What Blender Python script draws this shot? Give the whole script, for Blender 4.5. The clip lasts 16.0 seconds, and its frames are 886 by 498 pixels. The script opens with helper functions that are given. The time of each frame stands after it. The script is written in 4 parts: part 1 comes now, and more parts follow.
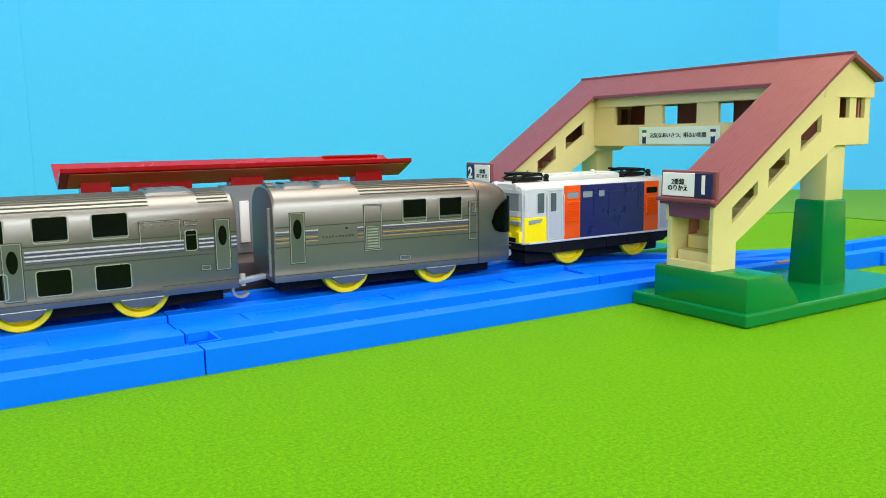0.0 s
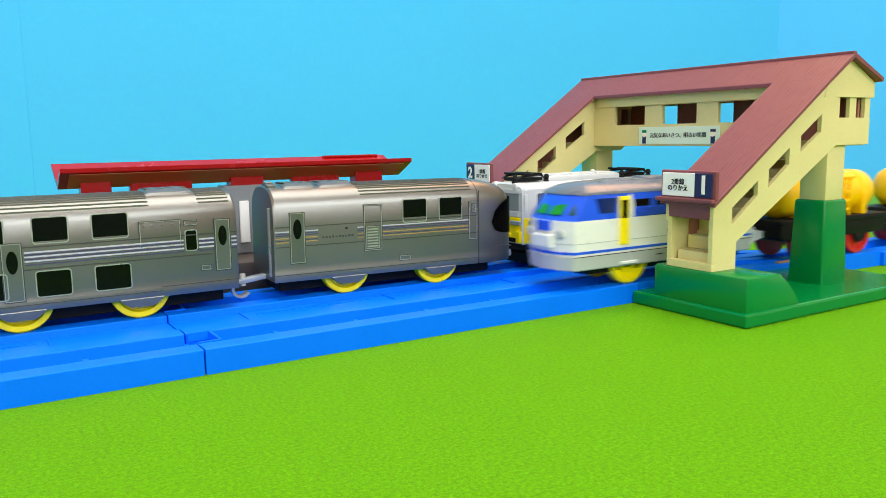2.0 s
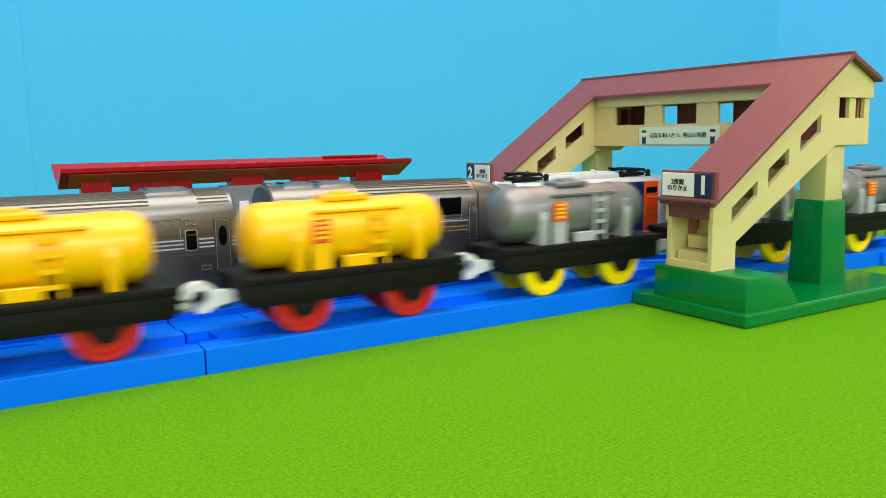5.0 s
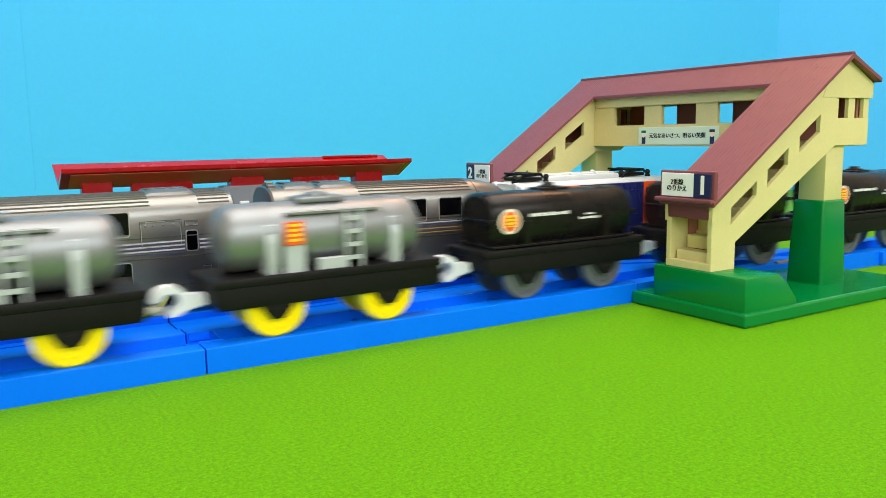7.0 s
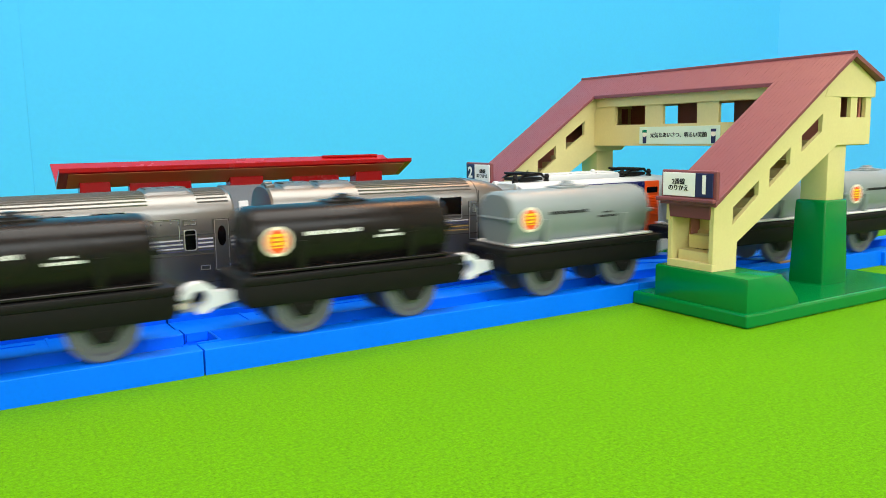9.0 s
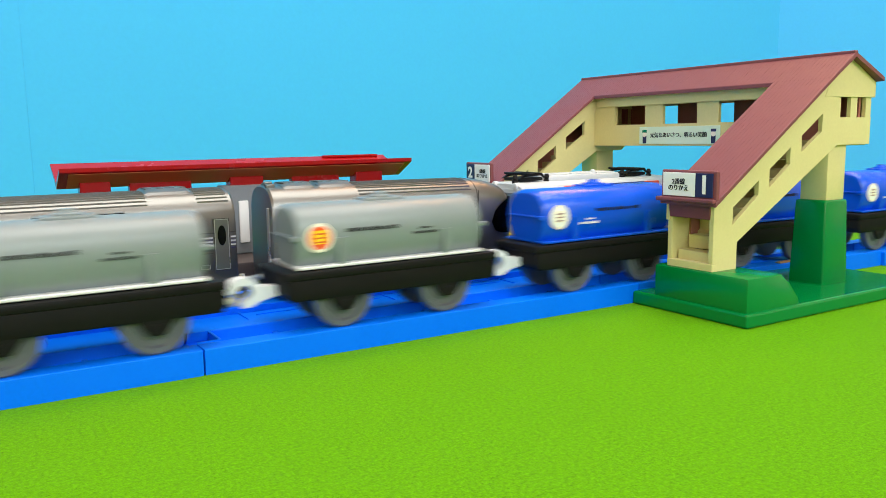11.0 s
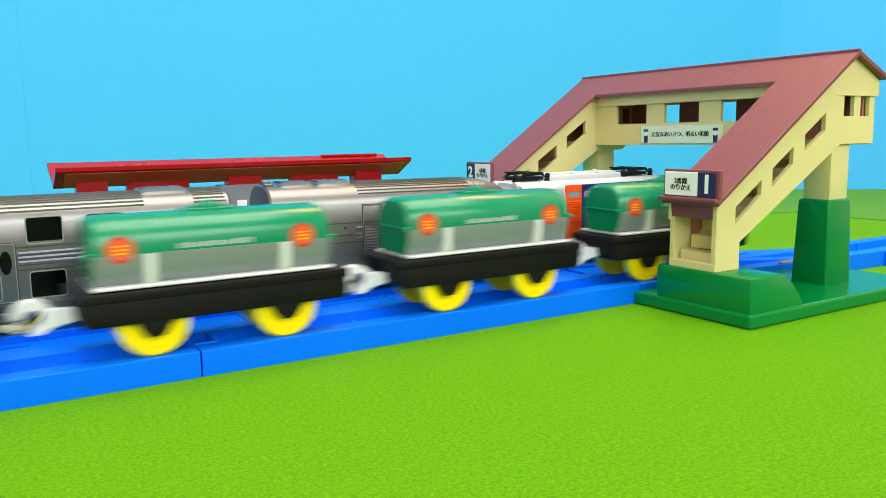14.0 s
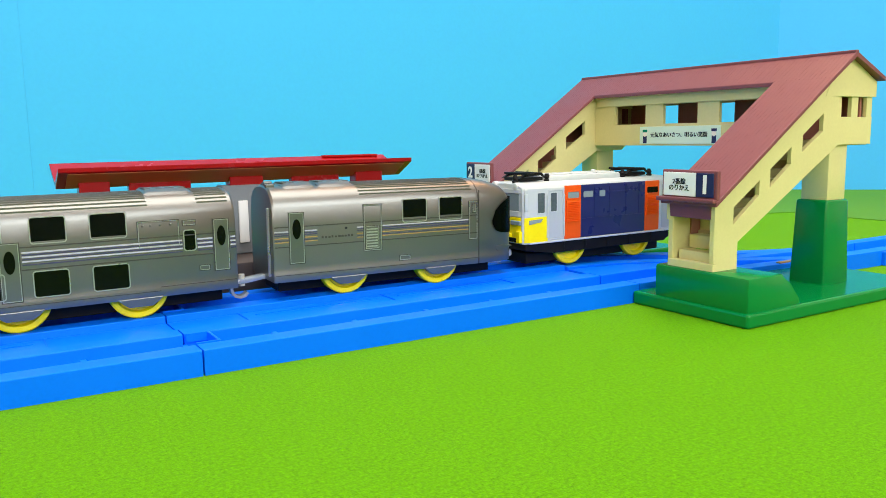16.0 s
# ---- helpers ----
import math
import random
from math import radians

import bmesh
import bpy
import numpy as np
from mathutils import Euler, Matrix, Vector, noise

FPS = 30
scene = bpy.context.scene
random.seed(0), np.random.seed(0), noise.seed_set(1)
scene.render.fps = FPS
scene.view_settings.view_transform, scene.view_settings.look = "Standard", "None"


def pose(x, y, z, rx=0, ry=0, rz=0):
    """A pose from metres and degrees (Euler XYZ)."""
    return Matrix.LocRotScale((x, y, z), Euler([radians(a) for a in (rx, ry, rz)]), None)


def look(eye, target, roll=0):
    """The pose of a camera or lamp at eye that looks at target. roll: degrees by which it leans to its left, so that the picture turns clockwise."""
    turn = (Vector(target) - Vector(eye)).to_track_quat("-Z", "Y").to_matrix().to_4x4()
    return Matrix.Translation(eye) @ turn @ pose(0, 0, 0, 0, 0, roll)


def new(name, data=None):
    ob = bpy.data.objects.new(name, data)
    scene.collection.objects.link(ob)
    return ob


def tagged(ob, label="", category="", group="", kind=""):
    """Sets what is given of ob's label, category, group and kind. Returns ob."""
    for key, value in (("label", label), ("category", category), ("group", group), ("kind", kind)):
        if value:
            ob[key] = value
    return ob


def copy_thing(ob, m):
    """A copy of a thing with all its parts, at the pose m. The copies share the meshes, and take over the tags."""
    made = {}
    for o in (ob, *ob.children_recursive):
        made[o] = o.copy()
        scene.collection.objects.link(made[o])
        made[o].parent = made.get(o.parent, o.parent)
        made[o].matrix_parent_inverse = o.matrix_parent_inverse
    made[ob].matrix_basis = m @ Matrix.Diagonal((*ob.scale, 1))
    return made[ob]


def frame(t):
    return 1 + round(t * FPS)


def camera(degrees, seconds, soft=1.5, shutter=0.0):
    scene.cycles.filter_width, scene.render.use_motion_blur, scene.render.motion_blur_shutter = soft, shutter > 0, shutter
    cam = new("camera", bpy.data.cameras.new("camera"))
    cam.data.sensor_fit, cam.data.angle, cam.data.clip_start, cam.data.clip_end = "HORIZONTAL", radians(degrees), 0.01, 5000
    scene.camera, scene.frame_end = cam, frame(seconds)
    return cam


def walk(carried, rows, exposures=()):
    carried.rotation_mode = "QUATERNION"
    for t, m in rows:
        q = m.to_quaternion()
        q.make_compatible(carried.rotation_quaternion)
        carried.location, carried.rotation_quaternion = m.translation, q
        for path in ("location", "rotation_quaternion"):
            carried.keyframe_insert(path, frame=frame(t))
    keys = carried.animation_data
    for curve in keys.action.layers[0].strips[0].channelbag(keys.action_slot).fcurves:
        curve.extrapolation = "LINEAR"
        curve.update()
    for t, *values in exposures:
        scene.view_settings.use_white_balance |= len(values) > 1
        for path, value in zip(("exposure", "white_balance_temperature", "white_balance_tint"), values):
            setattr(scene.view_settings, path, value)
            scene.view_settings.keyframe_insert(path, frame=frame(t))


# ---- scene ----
# ---- camera ----
YAW, TILT, ROLL = 58.27, 8.16, -0.88
AIM = Vector((math.cos(radians(YAW)) * math.cos(radians(TILT)), math.sin(radians(YAW)) * math.cos(radians(TILT)), -math.sin(radians(TILT))))
EYE = Vector((0.0, 0.0, 0.084))
cam = camera(58.65, 16.0, soft=0.6, shutter=0.8)


def on_axis(d):
    """The camera, d metres forward on its axis (the lens breathes as it focuses)."""
    e = EYE + AIM * d
    return look(e, e + AIM, ROLL)


walk(cam, [(0.0, on_axis(0)), (4.2, on_axis(0)), (6.3, on_axis(-0.0013)), (8.0, on_axis(-0.0013)), (8.4, on_axis(0.0009)), (13.5, on_axis(0.0009)),
           (14.0, on_axis(0.0042)), (14.4, on_axis(0.0024)), (16.0, on_axis(0.0018))],
     exposures=[(0.0, 0.18), (2.05, 0.18), (2.4, -0.12), (4.2, -0.1), (6.3, 0.1), (8.0, 0.18), (9.2, 0.25), (11.3, 0.1), (12.2, 0.18), (16.0, 0.2)])

# ---- light: a lit room, with a broad ceiling lamp, an added fill lamp behind the camera and a warm bulb lamp at the far side ----
world = bpy.data.worlds.new("room_air")
scene.world = world
world.use_nodes = True
world.node_tree.nodes["Background"].inputs[0].default_value = (0.86, 0.93, 1.0, 1)
world.node_tree.nodes["Background"].inputs[1].default_value = 0.3


def area_lamp(name, eye, target, sx, sy, watts, colour):
    data = bpy.data.lights.new(name, "AREA")
    data.shape, data.size, data.size_y, data.energy, data.color = "RECTANGLE", sx, sy, watts, colour
    ob = new(name, data)
    ob.matrix_world = look(eye, target)
    return ob


area_lamp("ceiling_lamp", (0.30, 0.15, 2.14), (0.30, 0.151, 0.0), 2.0, 1.8, 56, (0.97, 0.98, 0.94))
# Added fill that brightens the backdrop and camera-facing sides; the room has no window.
area_lamp("front_fill", (0.0, -1.54, 0.90), (0.12, 0.60, 0.25), 2.8, 1.3, 60, (0.90, 0.97, 1.0))
area_lamp("side_room_lamp", (1.55, 1.15, 2.05), (0.25, 0.35, 0.05), 0.8, 0.8, 18, (1.0, 0.50, 0.24))

# ---- materials ----


def rgb(h):
    c = [int(h[i:i + 2], 16) / 255 for i in (0, 2, 4)]
    return tuple(v / 12.92 if v <= 0.04045 else ((v + 0.055) / 1.055) ** 2.4 for v in c) + (1.0,)


def material(name, colour, rough=0.35, metal=0.0, grain=900.0, vary=0.10, bump=0.03, blotch=60.0, coat=0.0, spec=0.5, rvar=0.05):
    """A procedural surface: base colour with fine grain and broader blotches, uneven gloss and slight relief."""
    m = bpy.data.materials.new(name)
    m.use_nodes = True
    nt = m.node_tree
    b = nt.nodes["Principled BSDF"]
    base = rgb(colour) if isinstance(colour, str) else (*colour, 1.0)
    tc = nt.nodes.new("ShaderNodeTexCoord")
    fine = nt.nodes.new("ShaderNodeTexNoise")
    fine.inputs["Scale"].default_value, fine.inputs["Detail"].default_value = grain, 3
    wide = nt.nodes.new("ShaderNodeTexNoise")
    wide.inputs["Scale"].default_value, wide.inputs["Detail"].default_value = blotch, 4
    mix = nt.nodes.new("ShaderNodeMath")
    mix.operation = "MULTIPLY_ADD"
    mix.inputs[1].default_value = 0.5
    half = nt.nodes.new("ShaderNodeMath")
    half.operation = "MULTIPLY"
    half.inputs[1].default_value = 0.5
    nt.links.new(tc.outputs["Object"], fine.inputs["Vector"])
    nt.links.new(tc.outputs["Object"], wide.inputs["Vector"])
    nt.links.new(fine.outputs["Fac"], half.inputs[0])
    nt.links.new(wide.outputs["Fac"], mix.inputs[0])
    nt.links.new(half.outputs[0], mix.inputs[2])
    ramp = nt.nodes.new("ShaderNodeMapRange")
    ramp.inputs["From Min"].default_value, ramp.inputs["From Max"].default_value = 0.3, 0.7
    ramp.inputs["To Min"].default_value, ramp.inputs["To Max"].default_value = 1 - vary, 1 + vary
    nt.links.new(mix.outputs[0], ramp.inputs["Value"])
    col = nt.nodes.new("ShaderNodeVectorMath")
    col.operation = "SCALE"
    col.inputs[0].default_value = base[:3]
    nt.links.new(ramp.outputs[0], col.inputs["Scale"])
    nt.links.new(col.outputs[0], b.inputs["Base Color"])
    rr = nt.nodes.new("ShaderNodeMapRange")
    rr.inputs["From Min"].default_value, rr.inputs["From Max"].default_value = 0.3, 0.7
    rr.inputs["To Min"].default_value, rr.inputs["To Max"].default_value = max(0.02, rough - rvar), min(1, rough + rvar)
    nt.links.new(wide.outputs["Fac"], rr.inputs["Value"])
    nt.links.new(rr.outputs[0], b.inputs["Roughness"])
    b.inputs["Metallic"].default_value = metal
    b.inputs["Coat Weight"].default_value = coat
    b.inputs["Specular IOR Level"].default_value = spec
    if bump:
        bp = nt.nodes.new("ShaderNodeBump")
        bp.inputs["Strength"].default_value, bp.inputs["Distance"].default_value = bump, 0.0006
        nt.links.new(fine.outputs["Fac"], bp.inputs["Height"])
        nt.links.new(bp.outputs[0], b.inputs["Normal"])
    return m


GRASS = material("green_sheet", "5a9900", 0.9, 0, 1900, 0.42, 0.9, 800, spec=0.12)
GRASS2 = material("green_sheet_back", "528a26", 0.85, 0, 900, 0.12, 0.4, 9, spec=0.2)
SKYPAPER = material("sky_blue_board", "48bbf8", 0.75, 0, 300, 0.03, 0.04, 3, spec=0.2)
SKYPAPER2 = material("sky_blue_board_side", "4cb6f6", 0.75, 0, 300, 0.03, 0.04, 3, spec=0.2)
ROOMWALL = material("room_wall", "cfc4b2", 0.9, 0, 60, 0.05, 0.1, 3)
# Unseen ceiling: its warm colour is chosen for orange reflections on glossy tops.
ROOMCEILING = material("warm_reflecting_ceiling", "c98f5e", 0.7, 0, 40, 0.12, 0.1, 4)
ROOMFLOOR = material("wood_floor", "8a6a48", 0.5, 0, 60, 0.2, 0.1, 5)
BLUE = material("blue_track_plastic", "0074ff", 0.42, 0, 700, 0.05, 0.02, 40, spec=0.13)
CREAM = material("cream_plastic", "dacf90", 0.42, 0, 700, 0.04, 0.03, 50)
BROWN = material("brown_roof_plastic", "7c4246", 0.45, 0, 700, 0.06, 0.04, 50)
DKBROWN = material("brown_inner_plastic", "a86a58", 0.5, 0, 700, 0.06, 0.04, 50)
GREEN = material("green_base_plastic", "007c38", 0.2, 0, 600, 0.02, 0.0, 50, spec=0.4, rvar=0.02)
RED = material("red_canopy_plastic", "960509", 0.24, 0, 700, 0.05, 0.02, 50, spec=0.35)
GREYP = material("grey_platform_plastic", "80868c", 0.5, 0, 700, 0.05, 0.03, 50)
# Platform colour darkened to hold the shade seen between the coaches.
PLATFORM = material("shaded_platform_plastic", "453c3a", 0.5, 0, 700, 0.08, 0.03, 50)
SILVER = material("silver_train_paint", "80807c", 0.35, 0.92, 1500, 0.03, 0.02, 70, rvar=0.02)
SILVERDK = material("silver_shadow_line", "55534e", 0.4, 0.6, 1200, 0.05, 0.03, 70)
WHITE = material("white_plastic", "dfe1e0", 0.35, 0, 700, 0.03, 0.03, 60)
PALE = material("pale_grey_plastic", "b0b6ba", 0.4, 0, 700, 0.03, 0.03, 60)
BLACK = material("black_plastic", "171616", 0.5, 0, 700, 0.1, 0.04, 60, spec=0.13)
BLACKGLOSS = material("black_gloss_tank", "1b1918", 0.28, 0, 700, 0.1, 0.03, 60, spec=0.2)
GLASS = material("smoked_window", "030304", 0.22, 0, 700, 0.05, 0.0, 60, spec=0.22)
YELLOW = material("yellow_plastic", "fbc000", 0.32, 0, 700, 0.04, 0.03, 60)
WYELLOW = material("yellow_wheel_plastic", "ffe600", 0.35, 0, 700, 0.04, 0.03, 60)
WRED = material("red_wheel_plastic", "c31f1f", 0.4, 0, 700, 0.05, 0.03, 60)
WGREY = material("grey_wheel_plastic", "5e6265", 0.4, 0, 700, 0.05, 0.03, 60)
STEEL = material("silver_tank_plastic", "888c8e", 0.42, 0.6, 900, 0.03, 0.02, 60, rvar=0.015)
GREYTANK = material("pale_grey_tank", "808a8b", 0.38, 0, 700, 0.04, 0.03, 60)
BLUETANK = material("blue_tank_plastic", "0554dc", 0.24, 0, 700, 0.04, 0.03, 60)
GREENTANK = material("green_tank_plastic", "04845a", 0.24, 0, 700, 0.04, 0.03, 60)
NAVY = material("navy_panel", "20245e", 0.3, 0, 700, 0.05, 0.03, 60)
ORANGE = material("orange_panel", "f2560f", 0.32, 0, 700, 0.05, 0.03, 60)
LOCOBLUE = material("locomotive_blue", "1c56e2", 0.3, 0, 700, 0.04, 0.03, 60)
LOCOWHITE = material("locomotive_white", "e6e8e2", 0.3, 0, 700, 0.03, 0.03, 60)
LOCOGREY = material("locomotive_grey", "b4b9b8", 0.38, 0, 700, 0.04, 0.03, 60)
ROOFGREY = material("locomotive_roof_grey", "666d78", 0.28, 0, 700, 0.08, 0.04, 60)
LIME = material("green_tinted_pane", "1f9a14", 0.15, 0, 700, 0.08, 0.0, 60)
DARKGLASS = material("blue_tinted_pane", "1a2c66", 0.12, 0, 700, 0.05, 0.0, 60)
GREYGLASS = material("grey_pane", "8b9698", 0.15, 0, 700, 0.05, 0.0, 60)
CABPANE = material("dim_cab_pane", "545c60", 0.15, 0, 700, 0.2, 0.0, 200)
INK = material("black_ink", "101014", 0.6, 0, 700, 0.03, 0, 60)
SIGNWHITE = material("white_sign_paper", "f2f3f2", 0.5, 0, 700, 0.02, 0, 60)
SIGNNAVY = material("navy_sign_paper", "1b2150", 0.45, 0, 700, 0.03, 0, 60)
MINT = material("mint_banner_paper", "d6ead2", 0.5, 0, 700, 0.02, 0, 60)
STRIPEW = material("white_stripe", "b6b6b4", 0.4, 0, 700, 0.02, 0, 60)
STRIPEP = material("violet_stripe", "44445a", 0.4, 0, 700, 0.02, 0, 60)
STRIPEO = material("gold_stripe", "a8884a", 0.4, 0, 700, 0.02, 0, 60)
LABELORANGE = material("orange_label", "ee5a1e", 0.5, 0, 700, 0.03, 0, 60)
LABELRED = material("red_label", "c8201e", 0.5, 0, 700, 0.03, 0, 60)
CLEARHOOK = material("cloudy_clear_coupling", "9aa2a8", 0.2, 0, 700, 0.1, 0.03, 200)
TONGUE = material("cream_coupling_plastic", "cfc9b4", 0.4, 0, 700, 0.03, 0.03, 60)
LABELYELLOW = material("yellow_label", "ffd21e", 0.5, 0, 700, 0.03, 0, 60)
LABELCREAM = material("cream_label", "f3ead6", 0.5, 0, 700, 0.03, 0, 60)
LITSOFFIT = material("orange_lit_soffit", "b8602c", 0.5, 0, 700, 0.05, 0.03, 50)
ROOFUNIT = material("dull_silver_roof_unit", "8a8884", 0.36, 0.85, 1200, 0.03, 0.02, 70, rvar=0.015)
# Lighter silver: edge highlights of rims, lines and rails put into the colour.
GLINTSILVER = material("silver_edge_glint", "c2c2be", 0.28, 0.75, 900, 0.02, 0.0, 60, rvar=0.01)
DKGREEN = material("dark_green_pane", "17562c", 0.15, 0, 700, 0.05, 0.0, 60)
LOCOSHELL = material("pale_locomotive_shell", "c6caca", 0.34, 0, 700, 0.03, 0.02, 60)
CABGREY = material("cab_grey_plastic", "b4babc", 0.38, 0, 700, 0.03, 0.02, 60)
BRASS = material("brown_switch_lever", "a07a4c", 0.5, 0, 700, 0.05, 0, 60)

# ---- mesh helpers, in millimetres ----
MM = 0.001


def box(bm, x0, x1, y0, y1, z0, z1, bevel=0.0, seg=2):
    v = [bm.verts.new((x, y, z)) for z in (z0, z1) for y in (y0, y1) for x in (x0, x1)]
    fs = [bm.faces.new([v[i] for i in q]) for q in ((0, 2, 3, 1), (4, 5, 7, 6), (0, 1, 5, 4), (2, 6, 7, 3), (0, 4, 6, 2), (1, 3, 7, 5))]
    if bevel:
        es = list({e for f in fs for e in f.edges})
        bmesh.ops.bevel(bm, geom=es, offset=bevel, segments=seg, affect="EDGES", profile=0.5, clamp_overlap=True)
    return bm


def ring(bm, pts):
    return [bm.verts.new(p) for p in pts]


def bridge(bm, rings, cap=True, closed=True):
    for a, b in zip(rings, rings[1:]):
        n = len(a)
        for i in range(n if closed else n - 1):
            j = (i + 1) % n
            bm.faces.new((a[i], a[j], b[j], b[i]))
    if cap:
        bm.faces.new(list(reversed(rings[0])))
        bm.faces.new(rings[-1])
    return bm


def prism(bm, profile, axis, a, b, bevel=0.0):
    """A closed profile, in the other two axes in their order, drawn out along axis from a to b."""
    def at(p, q):
        return {"x": (q, p[0], p[1]), "y": (p[0], q, p[1]), "z": (p[0], p[1], q)}[axis]
    n0 = len(bm.faces)
    bridge(bm, [ring(bm, [at(p, a) for p in profile]), ring(bm, [at(p, b) for p in profile])])
    if bevel:
        bm.faces.ensure_lookup_table()
        es = list({e for f in bm.faces[n0:] for e in f.edges})
        bmesh.ops.bevel(bm, geom=es, offset=bevel, segments=2, affect="EDGES", profile=0.5, clamp_overlap=True)
    return bm


def lathe(bm, profile, axis, origin, seg=32):
    """Turns (along, radius) pairs round an axis through origin."""
    rings = []
    for a, r in profile:
        pts = []
        for i in range(seg):
            t = 2 * math.pi * i / seg
            c, s = r * math.cos(t), r * math.sin(t)
            p = {"x": (a, c, s), "y": (c, a, s), "z": (c, s, a)}[axis]
            pts.append([origin[k] + p[k] for k in range(3)])
        rings.append(ring(bm, pts))
    return bridge(bm, rings)


def mesh(name, bm, mat, smooth=40):
    for v in bm.verts:
        v.co *= MM
    bmesh.ops.recalc_face_normals(bm, faces=bm.faces)
    me = bpy.data.meshes.new(name)
    bm.to_mesh(me)
    bm.free()
    me.materials.append(mat)
    if smooth:
        me.shade_smooth()
        me.set_sharp_from_angle(angle=radians(smooth))
    return me


def part(name, bm, mat, parent, label="", smooth=40):
    ob = new(name, mesh(name, bm, mat, smooth))
    ob.parent = parent
    if label:
        tagged(ob, label)
    return ob


def share(ob, parent, x, y=0.0, z=0.0):
    """Another of an alike part, on the same mesh, moved by millimetres."""
    o = new(ob.name.split(".")[0], ob.data)
    o.parent = parent
    o.location = (x * MM, y * MM, z * MM)
    if "label" in ob:
        o["label"] = ob["label"]
    return o


def thing(name, label, category, x=0.0, y=0.0, z=0.0, group="", kind=""):
    ob = new(name)
    ob.empty_display_size = 0.01
    ob.location = (x * MM, y * MM, z * MM)
    return tagged(ob, label, category, group, kind)


def B():
    return bmesh.new()


def lettering(name, text, size, mat, parent, m, label="", bold=0.0):
    cu = bpy.data.curves.new(name, "FONT")
    cu.body, cu.size, cu.align_x, cu.align_y, cu.extrude, cu.offset, cu.space_line = text, size * MM, "CENTER", "CENTER", 0.00006, bold * MM, 0.95
    cu.materials.append(mat)
    ob = new(name, cu)
    ob.parent = parent
    ob.matrix_basis = m
    if label:
        tagged(ob, label)
    return ob


FRONT = pose(0, 0, 0, 90, 0, 0)      # faces -y
ENDWAYS = pose(0, 0, 0, 90, 0, -90)  # faces -x


def at(x, y, z, turn):
    return Matrix.Translation((x * MM, y * MM, z * MM)) @ turn


# ---- the setting ----


def sheet(name, pts, z0, z1, mat, label, category, kind="structure"):
    ob = new(name, mesh(name, prism(B(), pts, "z", z0, z1), mat, 0))
    return tagged(ob, label, category, kind=kind)


sheet("floor", [(-1800, -1600), (2200, -1600), (2200, 1800), (-1800, 1800)], -6, -1.2, ROOMFLOOR, "brown wooden floor of the room under the green sheet", "floor")
sheet("ground", [(-700, -500), (1300, -500), (1300, 900), (-700, 900)], -1.2, 0, GRASS, "bright green felt-like sheet laid as grass under the track", "ground")
sheet("ground_back", [(719, -400), (1290, -400), (1290, 890), (690, 890), (676, 520), (735, 500), (726, 450)], 0, 0.8, GRASS2, "second green sheet overlapping the first at a wavy edge", "ground")


def wall_board(name, a, b, height, mat, label):
    a, b = Vector(a), Vector(b)
    n = Vector((-(b - a).y, (b - a).x)).normalized() * 6
    pts = [tuple(a), tuple(b), tuple(b + n), tuple(a + n)]
    return tagged(new(name, mesh(name, prism(B(), pts, "z", 0, height), mat, 0)), label, "backdrop", kind="structure")


wall_board("backdrop_main", (55.1, 704), (995, 712), 520, SKYPAPER, "plain sky blue backdrop board behind the toy railway")
wall_board("backdrop_side", (994.8, 712), (1700, 10), 520, SKYPAPER2, "sky blue backdrop board set at an angle")
wall_board("backdrop_end", (-500, 668), (55, 703.6), 520, SKYPAPER, "sky blue backdrop board joined at a faint seam")

for nm, pts in (("wall_south", [(-1800, -1640), (2200, -1640), (2200, -1600), (-1800, -1600)]), ("wall_north", [(-1800, 1800), (2200, 1800), (2200, 1840), (-1800, 1840)]),
                ("wall_west", [(-1840, -1600), (-1800, -1600), (-1800, 1800), (-1840, 1800)]), ("wall_east", [(2200, -1600), (2240, -1600), (2240, 1800), (2200, 1800)])):
    sheet(nm, pts, -6, 2200, ROOMWALL, "plain beige wall of the room", "wall")

sheet("ceiling", [(-1840, -1640), (2240, -1640), (2240, 1840), (-1840, 1840)], 2200, 2240, ROOMCEILING, "unseen room ceiling, coloured warm to tint reflections", "ceiling")

# ---- track ----
NEAR, FAR, RAIL, LOW = 298.0, 352.0, 11.2, 9.4
LEAN = -2.5  # the goods train hugs the outer rail
EDGE = [(-19, 0), (-19, 10.9), (-18.85, 11.12), (-18.6, 11.2), (-9.5, 11.2), (-9.2, 11.05), (-9.05, 10.7), (-8.8, 5.2)]
SINGLE = EDGE + [(-y, z) for y, z in reversed(EDGE)]
LOWER = [(y, z * LOW / RAIL) for y, z in SINGLE]
DOUBLE = [(y + NEAR, z) for y, z in LOWER[:-1]] + [(NEAR + 19.2, 8.2), (FAR - 16.7, 8.2)] + [(y + FAR + (2.5 if y < 0 else 0), z) for y, z in SINGLE[1:]]


def dentil(bm, x, y, h):
    for a, b, c, d in ((x, x + 9, y - 8.4, y - 7.4), (x, x + 9, y + 7.4, y + 8.4), (x + 8, x + 9, y - 7.4, y + 7.4)):
        box(bm, a, b, c, d, h - 3, h + 0.3)


